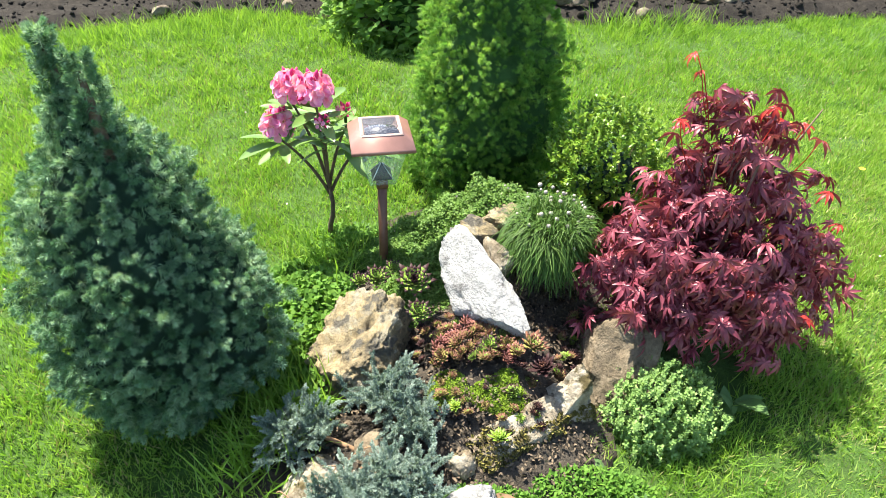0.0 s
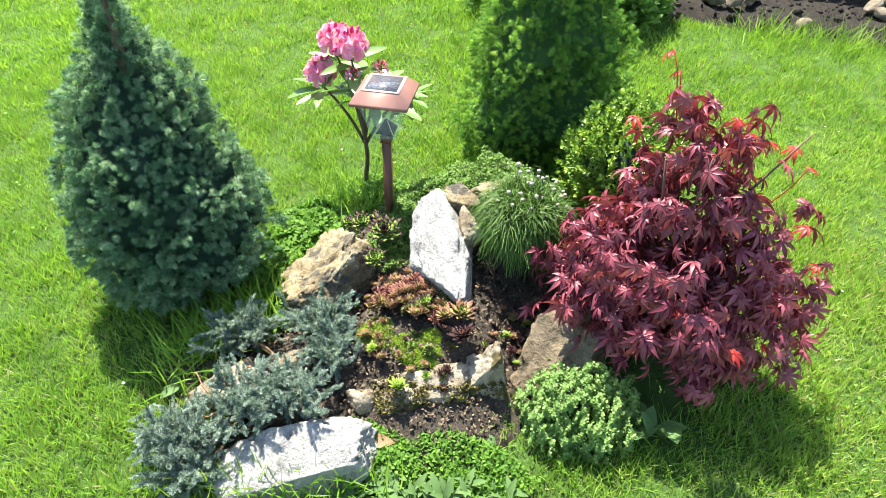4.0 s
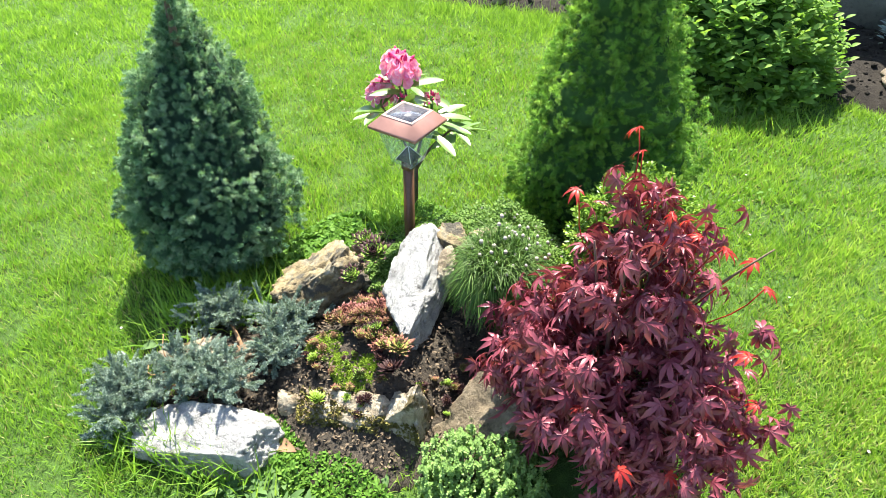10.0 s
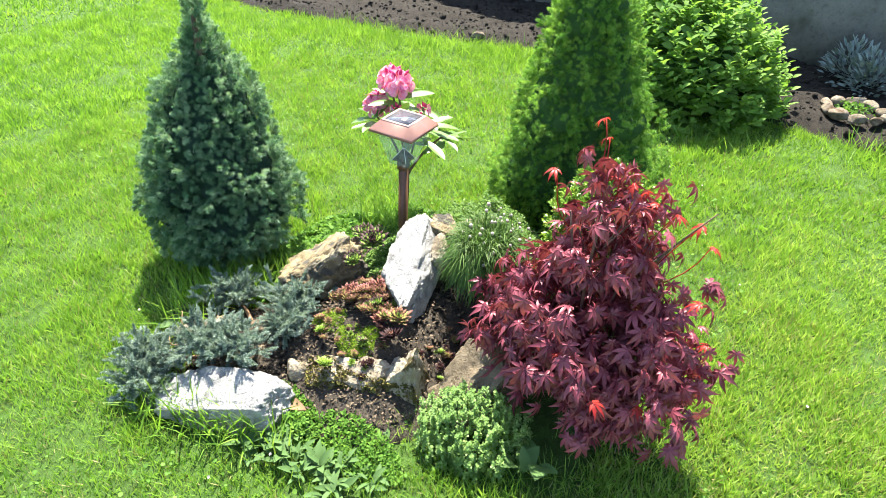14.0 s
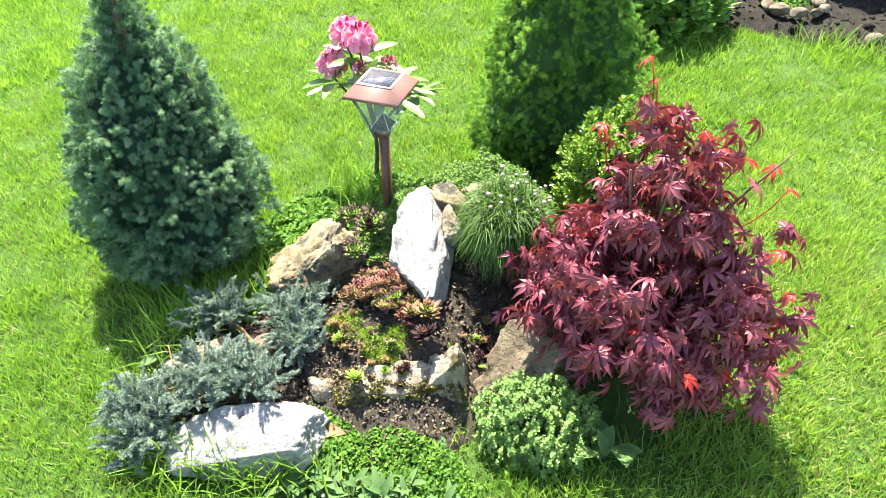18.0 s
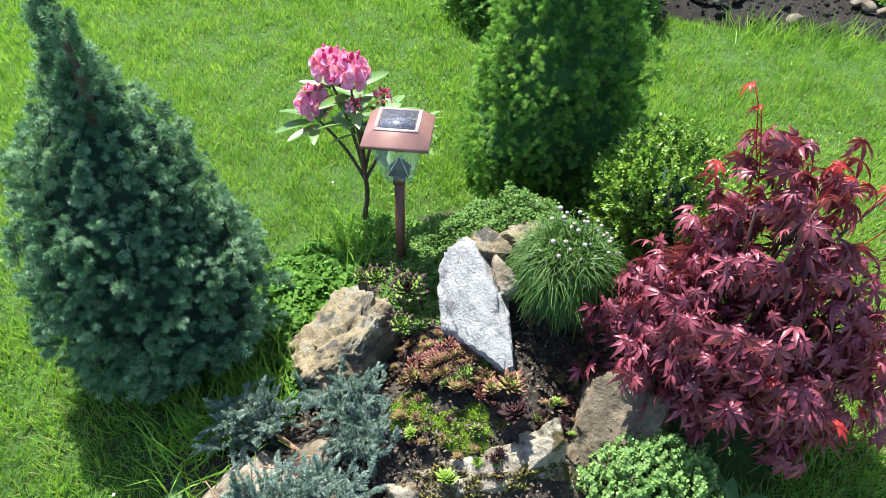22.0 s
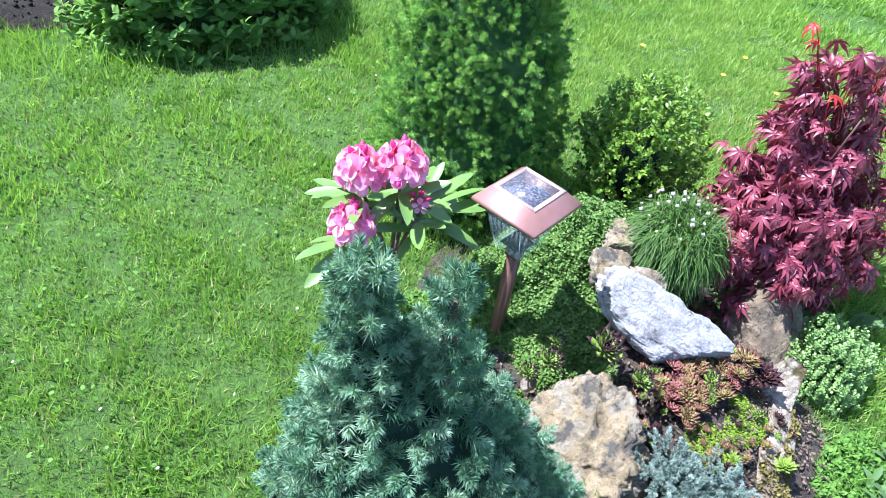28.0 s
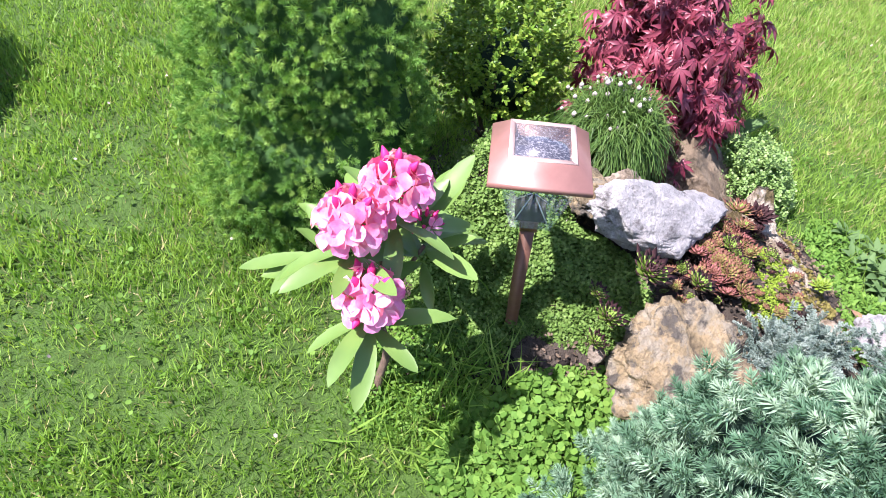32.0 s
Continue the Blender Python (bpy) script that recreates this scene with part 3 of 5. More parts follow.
rock("brown_rock", (0.455, 1.03, 0.06), (0.2, 0.29, 0.11), (41, 5, -14), 17, BROWN, "grey-brown layered stone slab beneath the maple", cuts=0, sub=6, bump=0.03, fine=0.045, holes=16,
     faces=[(0, -0.05, 1, 0.3), (-1, -0.1, 0.25, 0.55), (1, 0, 0.2, 0.65), (0, -1, 0.3, 0.7), (-0.6, 0.8, 0.1, 0.7), (0, 0, -1, 0.4)])
rock("white_stone_block", (0.025, 0.588, 0.018), (0.35, 0.15, 0.16), (4, -9, 31), 8, WHITE, "long white limestone block on the lawn edge", cuts=1, sub=6, bump=0.07, fine=0.04, holes=10,
     faces=[(-0.1, -0.3, 1, 0.62), (0, -1, 0.15, 0.62), (1, -0.1, 0.1, 0.85), (0, 1, 0.2, 0.7)])
rock("juniper_rock", (-0.2, 0.705, 0.03), (0.2, 0.12, 0.11), (8, -10, 34), 13, CREAM, "cream and brown stone under the juniper", cuts=5, bump=0.1, faces=[(0, -0.3, 1, 0.55), (-0.3, -1, 0.2, 0.6)])
rock("round_stone", (-0.085, 0.79, 0.04), (0.1, 0.09, 0.1), (0, 0, 20), 3, BROWN, "smooth brown stone under juniper twigs", cuts=3, bump=0.05, fine=0.015)
rock("low_stone", (-0.06, 0.715, 0.025), (0.17, 0.12, 0.09), (0, 5, 40), 9, BROWN, "weathered stone under the juniper", cuts=6)
rock("small_stone", (0.125, 1.28, 0.225), (0.135, 0.1, 0.08), (6, 14, 20), 41, TAN, "jagged cream stone on top of the mound", "small stones", cuts=2, sub=5, bump=0.14, fine=0.07, holes=6, faces=[(0, -0.2, 1, 0.4), (0.1, -1, 0.3, 0.5), (-1, 0, 0.2, 0.55), (0.8, 0.5, 0.3, 0.55)])
rock("small_stone", (0.2, 1.325, 0.235), (0.13, 0.09, 0.055), (4, -8, 12), 42, TAN, "flat cream stone on top of the mound", "small stones", cuts=2, sub=5, bump=0.14, fine=0.07, holes=6, faces=[(0.1, 0, 1, 0.35), (0.3, -1, 0.2, 0.5), (-0.8, -0.5, 0.2, 0.55), (1, 0.2, 0.3, 0.6)])
rock("small_stone", (0.168, 1.215, 0.212), (0.075, 0.11, 0.085), (20, 6, 30), 43, CREAM, "broken cream stone beside the chives", "small stones", cuts=2, sub=5, bump=0.14, fine=0.07, holes=6, faces=[(-0.2, -0.3, 1, 0.45), (-1, -0.3, 0.3, 0.5), (0.2, -1, 0.1, 0.6), (0.8, 0.5, 0.4, 0.55)])
rock("small_stone", (-0.155, 1.19, 0.115), (0.035, 0.03, 0.035), (0, 0, 0), 44, PALE, "little pale stone beside houseleeks", "small stones", cuts=5)
rock("small_stone", (0.085, 0.765, 0.04), (0.08, 0.06, 0.07), (0, 0, 0), 45, CREAM, "cream stone at the end of the edging", "small stones", cuts=7, fine=0.05)


# ---- conifers ----
def shoot(seed, nodes=5, ring=13, width=0.029, reach=0.52, axis=0.6):
    """A spruce shoot along +y, one unit long: slender needles in whorls on a short axis, all one island."""
    r = np.random.default_rng(seed)
    V = [(0, axis * (k / (nodes - 1)) ** 0.8, 0) for k in range(nodes)]
    T = []
    for k in range(nodes):
        f = k / (nodes - 1)
        m = ring if k < nodes - 1 else ring + 4
        for j in range(m):
            a = 6.283 * j / m + k * 1.3 + r.normal(0, 0.15)
            lean = (1.35 - 0.75 * f) * r.uniform(0.75, 1.1) if k < nodes - 1 else r.uniform(0.1, 0.9)
            d = np.array((math.sin(lean) * math.cos(a), math.cos(lean), math.sin(lean) * math.sin(a)))
            w = unit(np.cross(d, r.normal(size=3))) * width * 2
            ln = reach * (1.0 - 0.3 * f) * r.uniform(0.8, 1.15)
            o = np.array(V[k])
            b = len(V)
            V += [tuple(o + d * ln * 0.35 + w), tuple(o + d * ln)]
            T.append((k, b, b + 1))
            if j == 0 and k < nodes - 1:
                T.append((k, k + 1, b))
    return np.array(V, float), [np.array(T)]


def conifer(name, at, height, profile, mat, count, size, label, tips=(), seed=1, lumps=70, lean=(0, 0), core=None):
    """A dwarf spruce. profile: radius at the heights 0..1."""
    r = np.random.default_rng(seed)
    tree = thing(name, at, label, "conifer")
    zs, rs = np.array(profile).T
    part("trunk", fast_mesh("trunk", *tube([(0, 0, -0.03), (0, 0, height * 0.6), (lean[0] * 0.8, lean[1] * 0.8, height * 0.95)], [0.022, 0.014, 0.004]), BARK), tree, "brown trunk")
    # swells that give the crown its uneven outline
    lz, la = r.uniform(0, 1, lumps), r.uniform(0, 6.283, lumps)
    lw, lh = r.uniform(0.22, 0.5, lumps), r.uniform(-0.2, 0.2, lumps)

    def radius(z, a):
        R = np.interp(z, zs, rs)
        near = np.exp(-((z[:, None] - lz) / (0.16 * lw)) ** 2 / 2 - (np.angle(np.exp(1j * (a[:, None] - la))) / lw) ** 2 / 2)
        R = R * (1 + (near * lh).sum(1).clip(-0.2, 0.22))
        swell = [noise.noise(Vector((c * math.cos(b), c * math.sin(b), h * height)) * 15 + Vector((seed, 0, 0))) for c, b, h in zip(R, a, z)]
        fine = [noise.noise(Vector((c * math.cos(b), c * math.sin(b), h * height)) * 31 - Vector((seed, 0, 0))) for c, b, h in zip(R, a, z)]
        return R * (1 + 0.16 * np.array(swell) + 0.1 * np.array(fine))

    def axis(z):
        return np.stack([lean[0] * z ** 1.5, lean[1] * z ** 1.5], 1)

    # closed inner shell; the shade between shoots is put into its dark colour
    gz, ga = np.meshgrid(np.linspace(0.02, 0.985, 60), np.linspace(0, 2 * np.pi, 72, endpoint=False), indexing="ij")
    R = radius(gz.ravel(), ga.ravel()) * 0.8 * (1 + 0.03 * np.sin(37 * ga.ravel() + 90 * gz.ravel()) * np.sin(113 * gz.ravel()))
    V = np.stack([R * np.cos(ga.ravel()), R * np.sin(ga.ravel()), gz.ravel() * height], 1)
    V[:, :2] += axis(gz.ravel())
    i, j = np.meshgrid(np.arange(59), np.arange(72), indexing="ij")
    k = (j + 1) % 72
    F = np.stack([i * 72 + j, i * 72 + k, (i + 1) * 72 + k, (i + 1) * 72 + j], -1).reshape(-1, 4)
    part("twig_core", fast_mesh("twig_core", V, [F, np.arange(72)[None, ::-1], (np.arange(72) + 59 * 72)[None]], core or INNER_SHADE, True), tree, "dark inner body, foliage shade put into its colour")
    # shoots stand in clumps, with dark gaps between
    grid = np.linspace(0, 1, 400)
    area = np.cumsum(np.interp(grid, zs, rs) + 0.01)
    pz = np.interp((np.arange(count) + r.uniform(0, 1, count)) / count, area / area[-1], grid)
    pa = np.arange(count) * 2.39996 + r.normal(0, 0.1, count)
    R = radius(pz, pa) * np.where(np.arange(count) % 4 == 3, r.uniform(0.83, 0.88, count), r.uniform(0.88, 0.95, count))
    heart = np.stack([R * np.cos(pa), R * np.sin(pa), pz * height], 1)
    heart[:, :2] += axis(pz)
    out = unit(np.stack([np.cos(pa), np.sin(pa), 0.2 + 0.55 * pz], 1))
    each = 7
    d = unit(np.repeat(out, each, 0) + r.normal(0, 0.62, (count * each, 3)))
    P = np.repeat(heart, each, 0) + d * (size * 1.2 * r.uniform(0.5, 1.0, (count * each, 1))) * np.repeat(np.interp(pz, (0, 0.85, 1), (1, 0.9, 0.4)), each)[:, None]
    for tx, ty, tz, reach in tips:
        part("leader", fast_mesh("leader", *tube([(tx * 0.75, ty * 0.75, tz - reach - 0.05), (tx * 0.93, ty * 0.93, tz - reach * 0.55), (tx, ty, tz - 0.02)], [0.014, 0.01, 0.004], 12), BARK), tree, "brown leading shoot")
        m = int(reach * 850)
        s = r.uniform(0, 1, m)
        ang = r.uniform(0, 6.283, m)
        rr = 0.056 * (1 - 0.72 * s) * r.uniform(0.2, 1, m)
        Q = np.stack([tx + rr * np.cos(ang), ty + rr * np.sin(ang), tz - reach * (1 - s)], 1)
        P = np.concatenate([P, Q])
        d = np.concatenate([d, np.stack([np.cos(ang), np.sin(ang), 1.3 + 0 * ang], 1)])
    pieces = []
    scale = size * r.uniform(0.75, 1.25, len(P))
    for kind in range(5):
        sel = np.arange(len(P)) % 5 == kind
        pieces.append(scatter(*shoot(seed + kind), P[sel], basis(d[sel], r.uniform(0, 6.28, sel.sum())), scale[sel]))
    # shorter old growth fills the gaps
    m = count * 3
    fz = np.interp(r.uniform(0, 1, m), area / area[-1], grid)
    fa = np.arange(m) * 2.39996 + 1.7
    R = radius(fz, fa) * r.uniform(0.83, 0.91, m)
    Q = np.stack([R * np.cos(fa), R * np.sin(fa), fz * height], 1)
    Q[:, :2] += axis(fz)
    pieces.append(scatter(*shoot(seed + 9, 4, 9), Q, basis(np.stack([np.cos(fa), np.sin(fa), 0.3 + 0 * fa], 1) + r.normal(0, 0.5, (m, 3))), np.full(m, size * 0.85)))
    part("crown", fast_mesh("crown", *joined(*pieces), mat), tree, "dense short-needled crown")
    return tree


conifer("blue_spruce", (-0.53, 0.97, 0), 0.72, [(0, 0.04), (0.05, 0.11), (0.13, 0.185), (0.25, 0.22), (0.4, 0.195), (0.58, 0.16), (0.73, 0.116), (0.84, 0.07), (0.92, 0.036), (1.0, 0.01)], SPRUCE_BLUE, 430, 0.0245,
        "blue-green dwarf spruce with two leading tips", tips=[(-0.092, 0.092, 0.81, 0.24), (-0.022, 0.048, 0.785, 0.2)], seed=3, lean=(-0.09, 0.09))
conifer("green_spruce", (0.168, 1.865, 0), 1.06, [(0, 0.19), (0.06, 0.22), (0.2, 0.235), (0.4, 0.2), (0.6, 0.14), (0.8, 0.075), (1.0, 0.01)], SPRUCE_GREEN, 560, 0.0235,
        "fresh green conical dwarf spruce on the lawn", seed=12, lumps=90, core=INNER_SHADE_GREEN)


# ---- box bush ----
def dome_points(n, r, radii, low=-0.2, inner=0.75):
    d = unit(r.normal(size=(n * 2, 3)))
    d = d[d[:, 2] > low][:n]
    return d * np.asarray(radii) * r.uniform(inner, 1, (len(d), 1)) ** 0.7, d


OVAL = leaf_shape([(0.25, 0.2), (0.6, 0.27), (0.85, 0.16)], 0.25, 0.15)
bush = thing("box_bush", (0.475, 1.53, 0), "small rounded box bush with yellow-green tips", "bush")
r = np.random.default_rng(5)
for k in range(9):
    a, h = k * 2.4, 0.14 + 0.05 * (k % 3)
    part("stem", fast_mesh("stem", *tube(bent((0, 0, 0), (0.09 * math.cos(a), 0.09 * math.sin(a), h + 0.1), 0.012, 6, k), [0.006, 0.005, 0.005, 0.004, 0.003, 0.002]), BARK), bush)
C, _ = dome_points(620, r, (0.145, 0.145, 0.2), -0.55, 0.55)
C += (0, 0, 0.235)
P, d = [], []
for c in C:                       # each sprig carries pairs of leaves
    way = unit(c - (0, 0, 0.12) + r.normal(0, 0.05, 3))
    for s in np.linspace(0, 1, 6):
        for side in (0, 1, 2):
            o = unit(np.cross(way, r.normal(size=3)))
            P.append(c + way * 0.035 * s)
            d.append(way * (0.4 + 0.9 * s) + o)
leaflets("foliage", np.array(P), np.array(d), r.uniform(0.009, 0.0155, len(P)), BOX, "glossy yellow-green oval leaves", "", OVAL, parent=bush)
# solid lump added inside; its dark colour is the shade between leaves
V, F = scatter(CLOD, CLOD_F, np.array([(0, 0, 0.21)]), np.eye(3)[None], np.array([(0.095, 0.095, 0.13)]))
part("twig_core", fast_mesh("twig_core", V, F, INNER_SHADE), bush, "dark inner body, foliage shade put into its colour")


# ---- red maple ----
def maple_leaf(seed):
    r = np.random.default_rng(seed)
    V, T = [], []
    for ang, ln in ((-120, 0.36), (-80, 0.66), (-40, 0.9), (0, 1.0), (40, 0.9), (80, 0.66), (120, 0.36)):
        a = radians(ang + r.normal(0, 5))
        ln *= r.uniform(0.9, 1.08)
        u, w = np.array([math.sin(a), math.cos(a)]), np.array([math.cos(a), -math.sin(a)])
        b = len(V)
        lift = r.normal(0, 0.03)
        for y, h in ((0.0, 0.04), (0.3, 0.09), (0.55, 0.125), (0.8, 0.06)):
            for s in (-1, 0, 1):
                p = u * y * ln + w * s * h * (0.55 + 0.5 * ln)
                V.append((p[0], p[1] + 0.12, lift * y - 0.62 * (y * ln) ** 2 + abs(s) * h * 0.35))
        p = u * ln
        V.append((p[0], p[1] + 0.12, lift - 0.75 * ln ** 2))
        for k in range(3):
            c = b + 3 * k
            T += [(c, c + 1, c + 4), (c, c + 4, c + 3), (c + 1, c + 2, c + 5), (c + 1, c + 5, c + 4)]
        T += [(b + 9, b + 10, b + 12), (b + 10, b + 11, b + 12)]
    b = len(V)                      # leaf stalk
    V += [(-0.012, -0.3, 0.05), (0.012, -0.3, 0.05), (0.012, 0.14, 0.01), (-0.012, 0.14, 0.01)]
    T += [(b, b + 1, b + 2), (b, b + 2, b + 3)]
    return np.array(V), [np.array(T)]


maple = thing("red_maple", (0.64, 1.17, 0), "small purple-red Japanese maple with drooping leaves", "maple")
r = np.random.default_rng(21)
TIERS = [(-0.01, 0.05, 0.59, 0.09, 0.08), (0.01, 0.04, 0.48, 0.13, 0.11), (0.0, 0.0, 0.37, 0.22, 0.16), (0.02, -0.01, 0.28, 0.26, 0.17), (0.04, -0.02, 0.2, 0.22, 0.15)]
ends, tier_of = [], []
for t, (cx, cy, cz, rx, ry) in enumerate(TIERS):
    m = (9, 18, 34, 44, 34)[t]
    a = np.arange(m) * 2.4 + t
    q = np.sqrt(r.uniform(0.08, 1, m))
    ends += list(np.stack([cx + rx * q * np.cos(a), cy + ry * q * np.sin(a), cz + r.normal(0, 0.025, m) - 0.05 * q], 1))
    tier_of += [t] * m
ends = np.array(ends)
for k in range(5):
    a = k * 1.26
    top = (0.07 * math.cos(a), 0.05 * math.sin(a), 0.46 + 0.03 * k)
    part("stem", fast_mesh("stem", *tube(bent((0.01 * math.cos(a), 0.01 * math.sin(a), -0.02), top, 0.012, 8, 60 + k), np.linspace(0.008, 0.002, 8)), MAPLE_STEM), maple, "dark slender stem")
for k, e in enumerate(ends[::2]):
    part("twig", fast_mesh("twig", *tube(bent((e[0] * 0.15, e[1] * 0.15, max(0.04, e[2] - 0.1)), e, 0.008, 5, k), np.linspace(0.003, 0.001, 5), 5), MAPLE_STEM), maple)
part("twig", fast_mesh("twig", *tube(bent((0.05, 0.03, 0.36), (0.19, 0.1, 0.585), 0.006, 6, 5), np.linspace(0.004, 0.0015, 6), 5), BARK), maple, "bare brown twig")
LEAF_MESHES = [fast_mesh("leaf", *maple_leaf(100 + k), MAPLE) for k in range(6)]
YOUNG_MESHES = [fast_mesh("young_leaf", *maple_leaf(200 + k), MAPLE_YOUNG) for k in range(3)]
spots, ways, sizes = [], [], []
for e, t in zip(ends, tier_of):
    for k in range(13):
        a = math.atan2(e[1], e[0]) + r.normal(0, 0.9)
        spots.append(e + r.normal(0, 0.023, 3))
        ways.append((math.cos(a), math.sin(a), r.normal(-0.95, 0.55)))
        sizes.append(r.uniform(0.026, 0.046))
# the outlying sprays: low right, low left beside the stone, top shoots
for c, n in (((0.27, -0.06, 0.14), 14), ((0.29, 0.06, 0.3), 8), ((-0.27, 0.0, 0.21), 14), ((-0.24, -0.06, 0.14), 10), ((-0.3, 0.13, 0.26), 8), ((0.21, 0.06, 0.42), 8), ((0.12, -0.15, 0.2), 8), ((0.08, -0.19, 0.3), 12), ((-0.04, -0.18, 0.22), 10), ((0.02, -0.14, 0.42), 8)):
    for k in range(n):
        a = math.atan2(c[1], c[0]) + r.normal(0, 1.0)
        spots.append(np.array(c) + r.normal(0, 0.028, 3))
        ways.append((math.cos(a), math.sin(a), r.normal(-0.7, 0.4)))
        sizes.append(r.uniform(0.028, 0.046))
spots, ways, sizes = np.array(spots), np.array(ways), np.array(sizes)
order = np.argsort(-np.hypot(spots[:, 0], spots[:, 1] + 0.1) - 0.3 * spots[:, 2] - 0.6 * (spots[:, 1] < 0))
B = basis(ways, r.normal(0, 0.65, len(ways)))
for k in order[:290]:
    ob = part("leaf", LEAF_MESHES[k % 6], maple)
    ob.matrix_local = Matrix.Translation(spots[k]) @ Matrix(B[k].tolist()).to_4x4() @ Matrix.Scale(sizes[k], 4)
rest = order[290:]
V, F = scatter(*maple_leaf(300), spots[rest], B[rest], sizes[rest])
part("inner_leaves", fast_mesh("inner_leaves", V, F, MAPLE_FAR), maple, "inner purple leaves", "stuff")
YOUNG = [(-0.07, 0.12, 0.655), (-0.09, 0.13, 0.69), (0.06, 0.06, 0.6), (0.09, 0.05, 0.585), (0.12, 0.08, 0.56), (0.17, 0.1, 0.55), (0.2, 0.08, 0.52), (0.0, 0.05, 0.61), (-0.13, 0.02, 0.6), (0.23, 0.02, 0.43), (0.04, -0.17, 0.31), (-0.02, -0.19, 0.24), (0.14, -0.2, 0.27), (0.2, -0.13, 0.24), (0.05, 0.02, 0.63), (0.27, 0.0, 0.36)]
for k, (lx, ly, lz) in enumerate(YOUNG):
    a = r.uniform(0, 6.28)
    Bk = basis(np.array([(math.cos(a), math.sin(a), r.uniform(-0.7, 0.2))]))[0]
    ob = part("young_leaf", YOUNG_MESHES[k % 3], maple, "bright red young leaf")
    ob.matrix_local = Matrix.Translation((lx, ly, lz)) @ Matrix(Bk.tolist()).to_4x4() @ Matrix.Scale(r.uniform(0.024, 0.037), 4)
    if lz > 0.5:
        part("shoot", fast_mesh("shoot", *tube(bent((lx * 0.6, ly * 0.6, lz - 0.12), (lx, ly, lz), 0.005, 5, k), 0.0012, 5), MAPLE_YOUNG), maple)


# ---- solar lamp ----
def square_stack(rings, close=True):
    """Square sections (half side, z) stacked into one solid."""
    V, F = [], []
    for h, z in rings:
        V += [(-h, -h, z), (h, -h, z), (h, h, z), (-h, h, z)]
    for i in range(len(rings) - 1):
        for j in range(4):
            a, b = 4 * i + j, 4 * i + (j + 1) % 4
            F.append((a, b, b + 4, a + 4))
    if close:
        n = 4 * len(rings)
        F += [(3, 2, 1, 0), (n - 4, n - 3, n - 2, n - 1)]
    return np.array(V, float), [np.array(F)]


lamp = thing("solar_lamp", (-0.112, 1.345, 0.045), "copper-coloured solar garden lamp on a brown stake", "garden lamp")
lamp.rotation_euler = (radians(-1), radians(1.5), radians(11))
part("stake", fast_mesh("stake", *square_stack([(0.0095, -0.06), (0.0105, -0.055), (0.0105, 0.3)]), POST), lamp, "square brown metal stake")
part("collar", fast_mesh("collar", *square_stack([(0.013, 0.272), (0.0135, 0.276), (0.0135, 0.292), (0.012, 0.296)]), POST), lamp)
part("lens_base", fast_mesh("lens_base", *square_stack([(0.028, 0.292), (0.03, 0.295), (0.03, 0.3), (0.027, 0.303)]), GLASS), lamp)
part("cone", fast_mesh("cone", *square_stack([(0.024, 0.304), (0.003, 0.335), (0.001, 0.337)]), DARK_PLASTIC), lamp, "dark inner pyramid")
for k in range(4):
    a = radians(45 + 90 * k)
    part("cone_edge", fast_mesh("cone_edge", *tube([(0.034 * math.cos(a), 0.034 * math.sin(a), 0.3045), (0.003 * math.cos(a), 0.003 * math.sin(a), 0.3375)], 0.0011, 5), CHROME), lamp, "silver edge of the inner pyramid")
part("reflector", fast_mesh("reflector", *square_stack([(0.05, 0.396), (0.02, 0.389), (0.004, 0.372)]), CHROME), lamp, "silvered reflector under the cap")
for k in range(4):                 # four ribbed clear walls
    w0, w1, z0, z1 = 0.031, 0.056, 0.296, 0.402
    ribs = 9
    V, F = [], []
    for i, t in enumerate(np.linspace(-1, 1, 2 * ribs + 1)):
        out = 0.0009 if i % 2 else 0.0
        for w, z in ((w0, z0), (w1, z1)):
            V += [(t * w, -w - out, z), (t * w, -w + 0.0018, z)]
    for i in range(2 * ribs):
        a = 4 * i
        F += [(a, a + 4, a + 6, a + 2), (a + 1, a + 3, a + 7, a + 5), (a, a + 1, a + 5, a + 4), (a + 2, a + 6, a + 7, a + 3)]
    ob = part("lens_wall", fast_mesh("lens_wall", np.array(V), [np.array(F)], GLASS), lamp, "clear ribbed lens pane")
    ob.matrix_local = pose(0, 0, 0, 0, 0, 90 * k)
    ob.visible_shadow = False
part("cap", fast_mesh("cap", *square_stack([(0.062, 0.399), (0.0715, 0.4), (0.0725, 0.402), (0.0725, 0.4065), (0.0712, 0.409), (0.0485, 0.4325), (0.0475, 0.4338), (0.02, 0.4338)]), COPPER), lamp, "sloping copper cap")
rim = joined(*[(lambda v, f: (v @ np.array(pose(0, 0, 0, 0, 0, 90 * k).to_3x3()).T, f))(*scatter(np.array([(-1, -1, 0), (1, -1, 0), (0.84, -0.84, 0), (-0.84, -0.84, 0), (-1, -1, 1), (1, -1, 1), (0.84, -0.84, 1), (-0.84, -0.84, 1)], float), [np.array([(0, 1, 5, 4), (1, 2, 6, 5), (2, 3, 7, 6), (3, 0, 4, 7), (4, 5, 6, 7)])], np.array([(0, 0, 0.4338)]), np.eye(3)[None], np.array([(0.0472, 0.0472, 0.0015)]))) for k in range(4)])
part("panel_rim", fast_mesh("panel_rim", *rim, PALE_RIM), lamp, "pale rim round the solar panel")
part("solar_panel", fast_mesh("solar_panel", *square_stack([(0.0394, 0.4336), (0.0394, 0.4344)]), SOLAR), lamp, "dusty dark solar panel")

